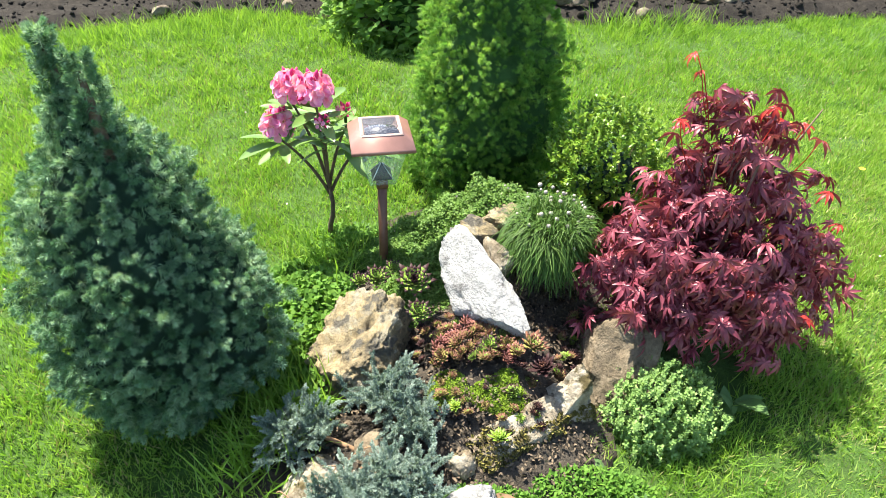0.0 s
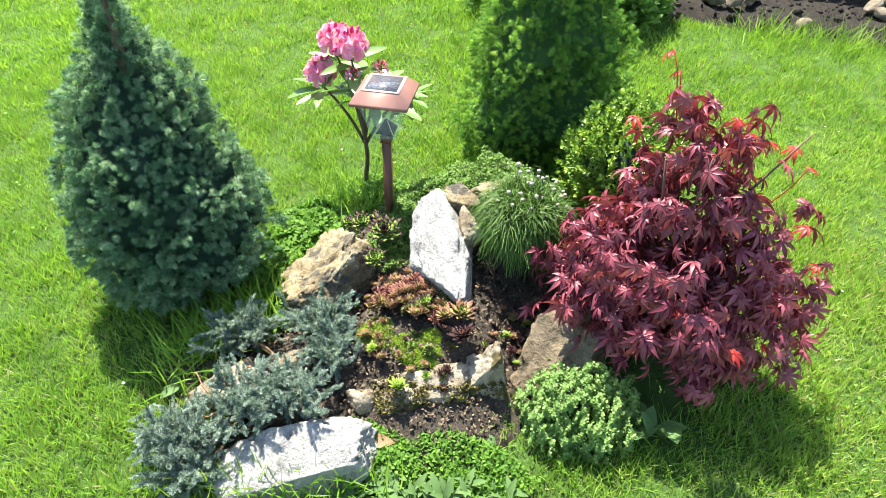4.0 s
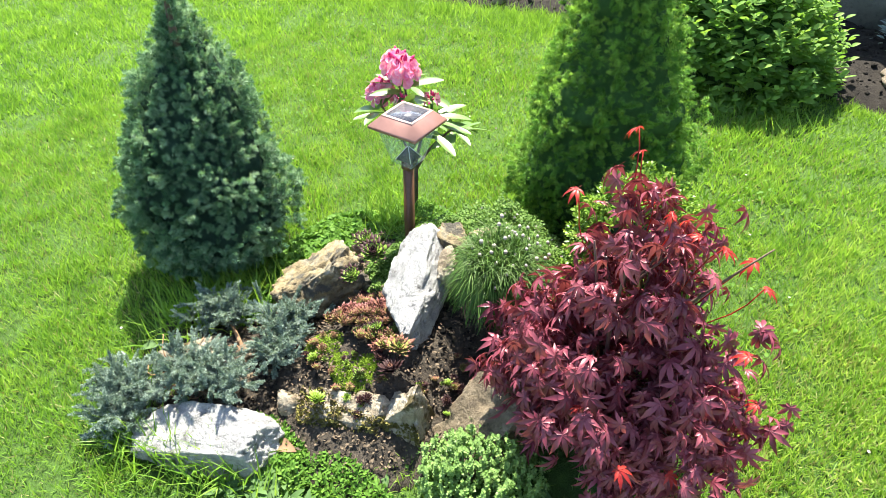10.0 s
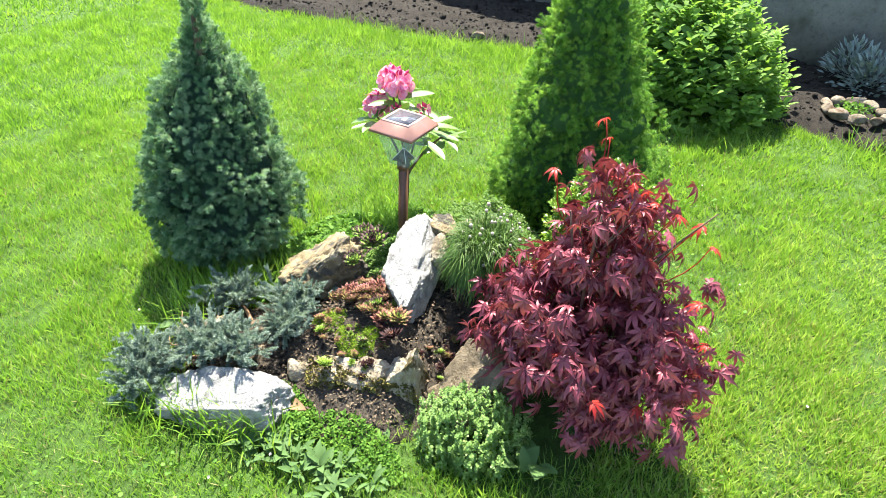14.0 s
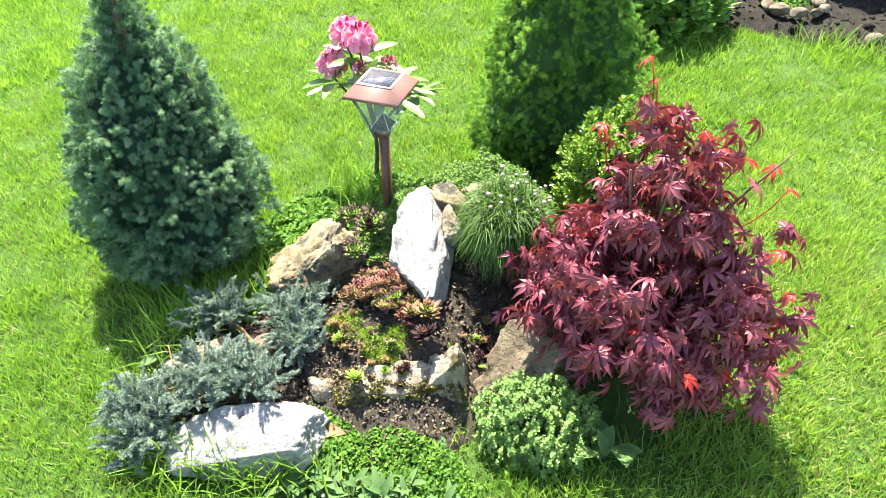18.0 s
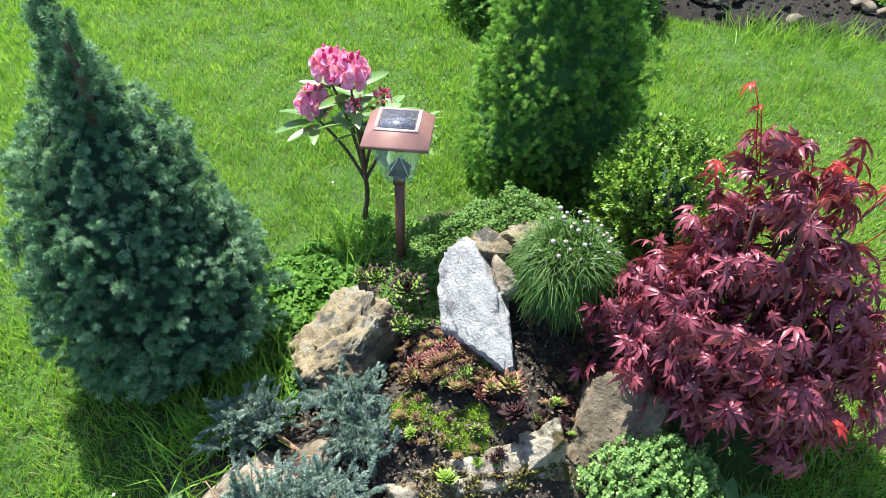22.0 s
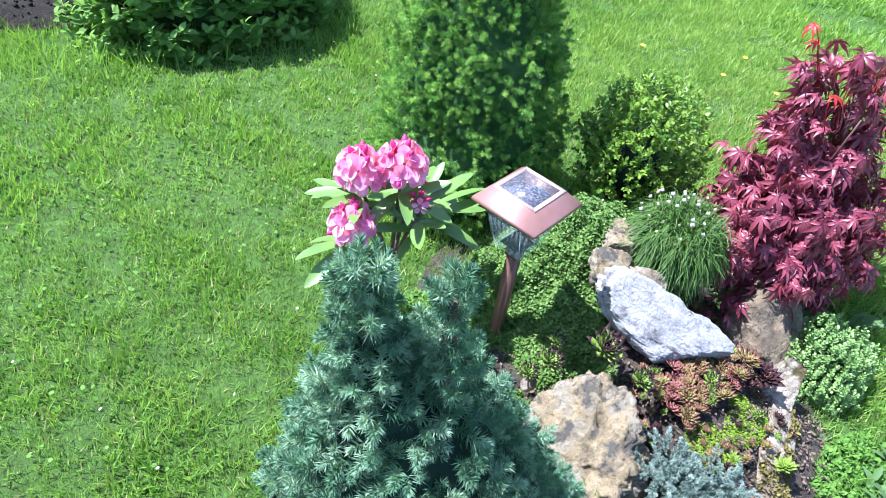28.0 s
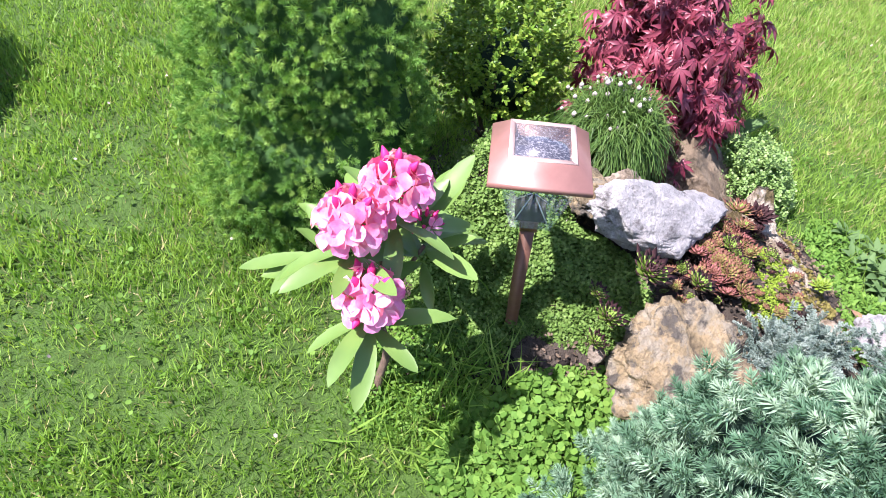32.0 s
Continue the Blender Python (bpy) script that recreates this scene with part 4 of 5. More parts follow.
# ---- rhododendron ----
rho = thing("rhododendron", (-0.282, 1.535, 0), "young rhododendron with pink flower trusses", "rhododendron")
r = np.random.default_rng(31)
HEADS = [(-0.062, 0.008, 0.475), (0.005, -0.025, 0.484), (-0.098, -0.028, 0.39), (0.068, 0.018, 0.405), (0.025, -0.06, 0.415), (0.125, 0.05, 0.365), (-0.02, 0.08, 0.41)]
FORK = np.array((0.01, 0.0, 0.185))
part("stem", fast_mesh("stem", *tube(bent((0, 0, -0.03), FORK, 0.008, 6, 2), [0.0085, 0.008, 0.0075, 0.007, 0.0065, 0.006]), BARK), rho, "bare brown stem")
def rising(a, b):
    """A branch that climbs first and spreads later."""
    t = np.linspace(0, 1, 8)[:, None]
    knee = np.array((a[0] + 0.38 * (b[0] - a[0]), a[1] + 0.38 * (b[1] - a[1]), a[2] + 0.62 * (b[2] - a[2])))
    return a * (1 - t) ** 2 + 2 * knee * t * (1 - t) + b * t ** 2


for k, h in enumerate(HEADS):
    part("branch", fast_mesh("branch", *tube(rising(FORK - (0, 0, 0.012 * (k % 3)), np.array(h) - (0, 0, 0.04)), np.linspace(0.0052, 0.003, 8)), BARK), rho)
RHO_SHAPES = [fast_mesh("leaf", *leaf_shape([(0.06, 0.025), (0.2, 0.085), (0.4, 0.12), (0.6, 0.13), (0.8, 0.105), (0.93, 0.055)], 0.3, dr), RHODO_LEAF, True) for dr in (0.1, 0.22, 0.34, -0.05)]


def rho_leaf(at, way, size, k):
    ob = part("leaf", RHO_SHAPES[k % 4], rho)
    Bk = basis(np.array([way]), r.normal(0, 0.25, 1))[0]
    ob.matrix_local = Matrix.Translation(at) @ Matrix(Bk.tolist()).to_4x4() @ Matrix.Scale(size, 4)


for k, h in enumerate(HEADS):
    for j in range((8, 8, 5, 8, 8, 8, 6)[k]):
        a = j * 2.4 + k
        lift = r.uniform(-0.2, 0.5)
        rho_leaf(np.array(h) - (0, 0, 0.045 + 0.014 * (j % 3)), (math.cos(a) + 2.2 * h[0], math.sin(a) + 2.2 * h[1], lift), r.uniform(0.075, 0.115), j + k)
rho_leaf((0.04, -0.05, 0.4), (0.75, -0.5, 0.75), 0.12, 3)
rho_leaf((0.075, -0.03, 0.36), (0.9, -0.15, 0.25), 0.125, 0)
rho_leaf((0.1, -0.02, 0.33), (1.0, -0.2, -0.1), 0.12, 0)
for k, (lx, ly, lift) in enumerate(((1.0, 0.25, 0.1), (0.9, 0.6, 0.0), (0.6, -0.8, 0.05), (0.95, -0.5, 0.3), (0.3, 0.95, 0.15), (-0.5, 0.85, 0.2))):
    rho_leaf((0.07 * lx + 0.02, 0.05 * ly, 0.335), (lx, ly, lift), 0.115, k)
rho_leaf((-0.1, -0.03, 0.34), (-1.0, -0.25, -0.15), 0.115, 1)

petal_v, petal_f = leaf_shape([(0.18, 0.06), (0.42, 0.2), (0.65, 0.32), (0.84, 0.34), (0.96, 0.23)], 0.18, 0.4, 1.0)
petal_v[:, 2] += 0.05 * np.sin(9 * petal_v[:, 0] + 5 * petal_v[:, 1]) * petal_v[:, 1]


def floret(seed):
    rr = np.random.default_rng(seed)
    a = np.arange(5) * 1.2566 + rr.uniform(0, 1)
    d = np.stack([np.cos(a) * 0.85, np.ones(5) * 0.72, np.sin(a) * 0.85], 1)
    inward = np.stack([-np.cos(a), np.ones(5), -np.sin(a)], 1)
    B = np.concatenate([basis(d[k:k + 1], rr.normal(0, 0.15, 1), inward[k]) for k in range(5)])
    return scatter(petal_v, petal_f, np.zeros((5, 3)), B, rr.uniform(0.9, 1.1, 5))


FLORETS = [fast_mesh("floret", *floret(400 + k), [PETAL, PETAL_DEEP], True, [1, 1, 0, 0] * 5 + [0] * 40) for k in range(4)]
BUD_V, BUD_F = tube([(0, 0, 0), (0, 0.3, 0), (0, 0.7, 0), (0, 1.0, 0)], [0.08, 0.2, 0.18, 0.03], 6)
BUDS = fast_mesh("flower_bud", BUD_V, BUD_F, PETAL_DEEP, True)
for k, (rad, blooms, buds) in enumerate(((0.039, 15, 5), (0.041, 15, 6), (0.038, 13, 5), (0.022, 3, 9), (0.02, 2, 10))):
    truss = part("truss", fast_mesh("truss", *tube([(0, 0, -0.03), (0, 0, 0.012)], [0.004, 0.006], 6), WEED), rho, "pink rhododendron truss")
    truss.location = HEADS[k]
    for j in range(blooms + buds):
        z = 1 - 1.25 * (j + 0.5) / (blooms + buds)
        a = j * 2.4
        w = np.array((math.sqrt(max(0, 1 - z * z)) * math.cos(a), math.sqrt(max(0, 1 - z * z)) * math.sin(a), z + 0.15))
        bloom = j >= buds * 0.7 and j < blooms + buds * 0.7
        ob = new("floret" if bloom else "flower_bud", FLORETS[j % 4] if bloom else BUDS)
        ob.parent = truss
        Bk = basis(np.array([w]), r.uniform(0, 6, 1))[0]
        ob.matrix_local = Matrix.Translation(w * rad * (0.55 if bloom else 0.6)) @ Matrix(Bk.tolist()).to_4x4() @ Matrix.Scale(rad * (0.82 if bloom else 0.75), 4)

# ---- mats of small leaves ----
r = np.random.default_rng(77)


def mat_points(n, cx, cy, rx, ry, low, high, turn=0.0):
    a, q = r.uniform(0, 6.283, n), np.sqrt(r.uniform(0, 1, n))
    u, v = rx * q * np.cos(a), ry * q * np.sin(a)
    c, s = math.cos(turn), math.sin(turn)
    x, y = cx + u * c - v * s, cy + u * s + v * c
    edge = (1 - q ** 4) + 0.15
    z = mound(x, y) + r.uniform(0.1, 1, n) ** 0.6 * (low + (high - low) * (0.5 + 0.55 * soft_noise(x, y, 16) + 0.4 * soft_noise(x, y, 37))) * edge
    return np.stack([x, y, z], 1)


def flat_ways(n, lift=0.3):
    a = r.uniform(0, 6.283, n)
    return np.stack([np.cos(a), np.sin(a), r.normal(lift, 0.35, n)], 1)


P = np.concatenate([mat_points(26000, 0.13, 1.45, 0.24, 0.17, 0.02, 0.085), mat_points(18000, -0.01, 1.25, 0.12, 0.15, 0.015, 0.06), mat_points(15000, -0.05, 1.42, 0.14, 0.13, 0.015, 0.065), mat_points(6000, 0.32, 1.43, 0.12, 0.12, 0.02, 0.06)])
leaflets("thyme_mat", P, flat_ways(len(P)), r.uniform(0.0045, 0.0078, len(P)), THYME, "creeping thyme mat of tiny green leaves", "thyme")
n = 170
x, y = r.normal(0.2, 0.12, n), r.normal(1.47, 0.07, n)
P = np.stack([x, y, mound(x, y) + r.uniform(0.03, 0.055, n)], 1)
leaflets("thyme_buds", P, flat_ways(n, 0.6), r.uniform(0.004, 0.007, n), CHIVE_BUD, "tiny pale buds over the thyme", "thyme")
P = mat_points(6500, -0.29, 1.17, 0.14, 0.27, 0.02, 0.06, 0.35)
leaflets("ground_cover", P, flat_ways(len(P)), r.uniform(0.009, 0.017, len(P)), CLOVER, "bright green round-leaved ground cover", "ground cover")
P = mat_points(4200, -0.2, 1.47, 0.18, 0.12, 0.012, 0.05, -0.3)
leaflets("ground_cover", P, flat_ways(len(P)), r.uniform(0.006, 0.013, len(P)), CLOVER, "mixed low green weeds between lamp and rhododendron", "ground cover", OVAL)
P = mat_points(1300, -0.245, 0.95, 0.07, 0.12, 0.02, 0.07, 0.3)
leaflets("ground_cover", P, flat_ways(len(P)), r.uniform(0.008, 0.015, len(P)), CLOVER, "green ground cover between spruce and rock", "ground cover")
P = np.concatenate([mat_points(5600, 0.17, 0.89, 0.065, 0.04, 0.004, 0.014), mat_points(3200, 0.06, 0.9, 0.045, 0.05, 0.004, 0.014), mat_points(2600, 0.185, 0.93, 0.03, 0.025, 0.008, 0.02)])
leaflets("sedum_moss", P, flat_ways(len(P), 0.9), r.uniform(0.002, 0.0038, len(P)), MOSS, "yellow-green mossy sedum cushion", "moss")


def moss_on(name, n, low, high, front, mat, label, grain=11):
    """Moss cushions on the shaded faces of a stone."""
    ob = bpy.data.objects[name]
    m = Matrix.LocRotScale(ob.location, ob.rotation_euler, ob.scale)
    co = np.array([(m @ v.co)[:] for v in ob.data.vertices])
    no = np.array([(m.to_3x3() @ v.normal)[:] for v in ob.data.vertices])
    ok = (no @ unit(front) > 0.35) & (co[:, 2] > low) & (co[:, 2] < high)
    ok &= np.array([noise.noise(Vector(c) * grain) for c in co]) > -0.12
    pick = r.choice(np.flatnonzero(ok), n)
    leaflets("stone_moss", co[pick] + no[pick] * 0.001, no[pick] + r.normal(0, 0.5, (n, 3)), r.uniform(0.003, 0.008, n), mat, label, "moss")


moss_on("edging_rock", 1700, 0.02, 0.085, (0.2, -1, 0.3), MOSS_BROWN, "brownish moss on the edging stone")
moss_on("edging_rock.001", 700, 0.0, 0.08, (0.2, -1, 0.2), MOSS_BROWN, "brownish moss at the upright stone's foot")
P = np.concatenate([mat_points(3000, 0.15, 0.66, 0.12, 0.07, 0.004, 0.035), mat_points(1700, 0.36, 0.72, 0.13, 0.06, 0.004, 0.03)])
leaflets("low_weeds", P, flat_ways(len(P), 0.8), r.uniform(0.006, 0.014, len(P)), CLOVER, "low green weeds on bare soil", "weeds", OVAL)

n = 6500
x, y = r.uniform(-0.25, 0.55, n), r.uniform(0.62, 1.3, n)
k = mound(x, y) > 0.015
x, y = x[k], y[k]
P = np.stack([x, y, mound(x, y) + r.uniform(0.006, 0.018, len(x))], 1)
leaflets("plant_litter", P, flat_ways(len(P), 0.1), r.uniform(0.004, 0.011, len(P)), LITTER, "dry brown leaf litter on the rockery soil", "litter", OVAL)

# ---- chives ----
chives = thing("chives", (0.298, 1.25, 0.2), "grassy clump of chives with pale round buds", "chives")
n = 5200
a, q = r.uniform(0, 6.283, n), np.sqrt(r.uniform(0, 1, n))
root = np.stack([0.06 * q * np.cos(a), 0.06 * q * np.sin(a), 0 * a - 0.02], 1)
b, up = a + r.normal(0, 0.9, n), r.uniform(-0.3, 1, n)
flat = np.sqrt(1 - up.clip(0) ** 2)
grown = r.uniform(0.6, 1.15, n)
end = np.stack([0.118 * flat * np.cos(b), 0.11 * flat * np.sin(b), np.where(up > 0, 0.125, 0.16) * up + 0.012], 1) * grown[:, None]
knee = root * 0.6 + end * 0.4
knee[:, :2] += r.normal(0, 0.012, (n, 2))
end += r.normal(0, 0.012, (n, 3))
knee[:, 2] = 0.05 + 0.075 * grown * r.uniform(0.7, 1.2, n) + 0.3 * end[:, 2].clip(0)
SEG = 6
t = np.linspace(0, 1, SEG)[None, :, None]
C = root[:, None] * (1 - t) ** 2 + 2 * knee[:, None] * t * (1 - t) + end[:, None] * t ** 2
side = unit(np.cross(end - root, (0, 0, 1)) + r.normal(0, 0.02, (n, 3)))[:, None]
w = 0.0013 * (1 - 0.8 * np.linspace(0, 1, SEG))[None, :, None] + 0.0003
V = np.stack([C - side * w, C + side * w], 2).reshape(-1, 3)
i, j = np.meshgrid(np.arange(n), np.arange(SEG - 1), indexing="ij")
b = (i * SEG + j) * 2
part("foliage", fast_mesh("foliage", V, np.stack([b, b + 1, b + 3, b + 2], -1).reshape(-1, 4), CHIVE), chives, "thin arching green blades", "stuff")
bm = bmesh.new()
bmesh.ops.create_icosphere(bm, subdivisions=2, radius=1)
ball_v = np.array([v.co[:] for v in bm.verts]) * (1 + 0.12 * r.normal(size=(len(bm.verts), 1))) * (1, 1, 1.1)
ball_f = np.array([[v.index for v in f.verts] for f in bm.faces])
bm.free()
BALL = fast_mesh("bud", ball_v, [ball_f], CHIVE_BUD)
for k in range(46):
    a, q = k * 2.4, math.sqrt((k + 0.5) / 46)
    h = 0.15 - 0.07 * q * q + r.normal(0, 0.012)
    top = (0.1 * q * math.cos(a) + 0.01, 0.1 * q * math.sin(a) + 0.02, h)
    stalk = part("flower_stalk", fast_mesh("flower_stalk", *tube(bent((0.02 * math.cos(a), 0.02 * math.sin(a), 0), top, 0.006, 5, k), 0.0009, 5), CHIVE), chives)
    ob = new("bud", BALL)
    ob.parent = stalk
    ob.matrix_local = Matrix.Translation(top) @ Matrix.Scale(r.uniform(0.0032, 0.005), 4)

# ---- houseleeks ----
LEAFLET_V = np.array([(0, 0, 0), (-0.14, 0.38, 0.05), (0, 0.38, 0.02), (0.14, 0.38, 0.05), (0, 0.38, -0.05), (-0.17, 0.74, 0.11), (0, 0.76, 0.07), (0.17, 0.74, 0.11), (0, 0.76, 0.01), (0, 1.08, 0.2)])
LEAFLET_T = np.array([(0, 2, 1), (0, 3, 2), (0, 1, 4), (0, 4, 3), (5, 6, 9), (6, 7, 9), (5, 9, 8), (7, 8, 9)])
LEAFLET_Q = np.array([(1, 2, 6, 5), (2, 3, 7, 6), (1, 5, 8, 4), (4, 8, 7, 3)])


def rosette_mesh(name, leaves, mats, seed, flat=0.25):
    rr = np.random.default_rng(seed)
    k = np.arange(leaves)
    f = k / (leaves - 1)                     # 0 outside, 1 the heart
    a = k * 2.39996
    lift = 0.12 + flat * 0.35 + 0.95 * f ** 1.2
    size = (1 - 0.62 * f) * rr.uniform(0.9, 1.08, leaves)
    d = np.stack([np.cos(a) * np.cos(lift), np.sin(a) * np.cos(lift), np.sin(lift)], 1)
    root = np.stack([0 * a, 0 * a, 0.04 + 0.05 * f], 1)
    if name == "leaf_frames":
        return root, basis(d), size, f
    V, F = scatter(LEAFLET_V, [LEAFLET_T, LEAFLET_Q], root, basis(d), size)
    V[0] = (0, 0, 0.12)                      # all leaves meet in one heart
    F = [np.where(g % len(LEAFLET_V) == 0, 0, g) for g in F]
    slots = np.r_[np.tile([0, 0, 0, 0, 1, 1, 1, 1], leaves), np.tile([0, 0, 0, 0], leaves)]
    slots[:8 * leaves][np.repeat(f > 0.8, 8)] = 2
    return fast_mesh(name, V, F, mats, True, slots)


KINDS = {
    "green": (rosette_mesh("houseleek", 44, [SEMP_GREEN, SEMP_DARK, SEMP_GREEN], 1), "green houseleek rosette with dark red leaf tips"),
    "big": (rosette_mesh("houseleek", 60, [SEMP_GREEN, SEMP_DARK, SEMP_DARK], 2), "large green and maroon houseleek rosette"),
    "red": (rosette_mesh("houseleek", 40, [SEMP_TAN, SEMP_RED, SEMP_RED], 3, 0.6), "reddish houseleek rosette in a tight cluster"),
    "purple": (rosette_mesh("houseleek", 40, [SEMP_DARK, SEMP_DARK, SEMP_RED], 4, 0.35), "dark purple houseleek rosette"),
    "tan": (rosette_mesh("houseleek", 40, [SEMP_TAN, SEMP_RED, SEMP_GREEN], 5, 0.35), "tan and olive houseleek rosette"),
    "rose": (rosette_mesh("houseleek", 36, [SEMP_RED, SEMP_ROSE, SEMP_ROSE], 7, 0.4), "dusky pink houseleek rosette in the cluster"),
    "lime": (rosette_mesh("houseleek", 36, [MOSS, SEMP_GREEN, MOSS], 6, 0.4), "lime green houseleek rosette at the stone edge"),
}


def houseleek(kind, x, y, z, radius, tip=(-18, 4)):
    me, label = KINDS[kind]
    ob = thing("houseleek", (x, y, z), label, "houseleek", "houseleeks", data=me)
    ob.rotation_euler = (radians(abs(tip[0]) + r.normal(0, 8)), radians(tip[1] + r.normal(0, 8)), r.uniform(0, 6.28))
    ob.scale = (radius, radius, radius)


SINGLE = {k: fast_mesh("leaf", LEAFLET_V, [LEAFLET_T, LEAFLET_Q], m, True, [0, 0, 0, 0, 1, 1, 1, 1, 0, 0, 0, 0]) for k, m in (("outer", [SEMP_GREEN, SEMP_DARK]), ("dark", [SEMP_DARK, SEMP_DARK]), ("lime", [SEMP_GREEN, SEMP_GREEN]))}


def large_houseleek(x, y, z, radius, leaves, heart, label, tip=(20, 4)):
    ob = thing("houseleek", (x, y, z), label, "houseleek", "houseleeks")
    ob.rotation_euler = (radians(tip[0]), radians(tip[1]), 0)
    for at, B, size, f in zip(*rosette_mesh("leaf_frames", leaves, None, int(1000 * radius))):
        leaf = part("leaf", SINGLE[heart if f > 0.78 else "outer"], ob)
        leaf.matrix_local = Matrix.Translation(at * radius) @ Matrix(B.tolist()).to_4x4() @ Matrix.Scale(size * radius, 4)


large_houseleek(-0.02, 1.14, 0.195, 0.05, 48, "dark", "large green and maroon houseleek rosette")
large_houseleek(-0.112, 1.19, 0.16, 0.036, 40, "lime", "green houseleek with dark tips behind the rock")
large_houseleek(-0.155, 1.2, 0.14, 0.026, 34, "lime", "small green houseleek with dark tips")
large_houseleek(-0.075, 1.215, 0.17, 0.026, 34, "lime", "small green houseleek below the thyme")
large_houseleek(-0.005, 1.05, 0.185, 0.034, 40, "lime", "bright green houseleek beside the tan rock")
houseleek("lime", 0.166, 0.792, 0.092, 0.027)
houseleek("purple", 0.262, 0.932, 0.146, 0.036)
houseleek("tan", 0.24, 0.975, 0.165, 0.038)
houseleek("tan", 0.205, 0.962, 0.16, 0.026)
houseleek("purple", 0.215, 0.935, 0.146, 0.022)
for k in range(34):                          # the red cluster
    x, y = 0.03 + 0.18 * ((k * 0.618) % 1), 0.945 + 0.1 * ((k + r.uniform(0.1, 0.9)) / 34)
    houseleek(("red", "tan", "red", "rose", "green")[k % 5], x, y, mound(x, y) + 0.03 + 0.006 * r.uniform(), r.uniform(0.018, 0.03), (26, 4))
for k in range(56):                          # small ones through the sedum, and beside the brown stone
    if k < 30:
        x, y = 0.04 + 0.22 * r.uniform(), 0.83 + 0.1 * r.uniform()
    else:
        x, y = 0.3 + 0.09 * r.uniform(), 0.97 + 0.14 * r.uniform()
    houseleek(("purple", "tan", "lime", "red", "green")[k % 5], x, y, mound(x, y) + 0.012, r.uniform(0.009, 0.019))
for k in range(22):                          # scattered between the tan and the white stone
    x, y = -0.02 + 0.11 * ((k * 0.618) % 1), 0.97 + 0.13 * ((k + 0.5) / 22)
    houseleek(("green", "tan", "purple", "red")[k % 4], x, y, mound(x, y) + 0.018, r.uniform(0.011, 0.02), (22, 4))
for x, y in ((0.36, 1.14), (0.385, 1.12), (0.37, 1.165), (0.405, 1.15)):
    houseleek("tan", x, y, mound(x, y) + 0.03, 0.02)

# ---- creeping juniper ----
juniper = thing("blue_juniper", (-0.08, 0.72, 0.03), "low silver-blue creeping juniper spilling over stones", "juniper")
LOBES = [(-0.16, 0.09, 0.06, 0.085, 0.055, 0.05), (0.02, 0.16, 0.085, 0.07, 0.06, 0.055), (0.075, 0.1, 0.08, 0.05, 0.055, 0.04), (0.045, -0.04, 0.09, 0.08, 0.06, 0.05), (-0.03, -0.085, 0.08, 0.075, 0.06, 0.045), (-0.115, -0.19, 0.045, 0.085, 0.07, 0.05), (-0.075, -0.245, 0.02, 0.055, 0.05, 0.04)]
J_SHOOT = shoot(91, 5, 7, 0.055, 0.42, 0.9)
for k, (lx, ly, lz, ra, rb, rc) in enumerate(LOBES):
    m = int(25000 * ra * rb)
    up = unit(r.normal(size=(m, 3)) * (1, 1, 0.7) + (0, 0, 0.55))
    base = r.normal(0, 0.4, (m, 3)) * (ra, rb, rc * 0.5)
    reach = r.uniform(0.03, 0.058, (m, 1))
    P, d = [], []
    for j in range(9):               # side shoots along each finger
        P.append(base + up * reach * (0.25 + 0.75 * j / 8))
        d.append(up + r.normal(0, 0.55 - 0.05 * j, (m, 3)))
    P, d = np.concatenate(P) + (lx, ly, lz), np.concatenate(d)
    V, F = scatter(*J_SHOOT, P, basis(d, r.uniform(0, 6.28, len(P))), r.uniform(0.012, 0.018, len(P)))
    branch = part("branch", fast_mesh("branch", *tube(bent((0.02, 0.06, -0.02), (lx, ly, lz), 0.02, 8, k), np.linspace(0.008, 0.003, 8)), JUNIPER_DRY), juniper, "bare brown juniper branch")
    ob = new("spray", fast_mesh("spray", V, F, JUNIPER))
    ob.parent = branch
    tagged(ob, "dense silver-blue needle spray")
for k in range(14):
    a = r.uniform(0, 6.28)
    s = np.array((r.uniform(-0.16, 0.02), r.uniform(-0.16, 0.06), 0.05))
    part("dead_twig", fast_mesh("dead_twig", *tube(bent(s, s + (0.07 * math.cos(a), 0.07 * math.sin(a), r.uniform(-0.01, 0.03)), 0.01, 6, k), 0.0014, 5), JUNIPER_DRY), juniper, "dry brown twig")

# ---- pale sedum, weeds ----
sedum = thing("pale_sedum", (0.53, 0.92, 0), "pale green bushy sedum beside the stones", "sedum")
P, d = [], []
Q, _ = dome_points(1300, r, (0.14, 0.125, 0.135), -0.1, 0.6)
Q = Q * (1 + 0.3 * soft_noise(Q[:, 0], Q[:, 1], 22) + 0.2 * soft_noise(Q[:, 0], Q[:, 2], 40))[:, None]
for q in Q:
    for j in range(11):
        a = j * 2.4
        P.append(q + (0, 0, 0.01 - 0.0016 * j))
        d.append((math.cos(a), math.sin(a), 0.75 - 0.1 * j))
leaflets("foliage", np.array(P), np.array(d), r.uniform(0.0042, 0.0075, len(P)), LIGHT_LEAF, "small pale green leaves", "", parent=sedum)
for k in range(24):
    q = Q[k * 7]
    part("stem", fast_mesh("stem", *tube(bent((q[0] * 0.3, q[1] * 0.3, 0), q, 0.006, 5, k), 0.0015, 5), WEED), sedum)

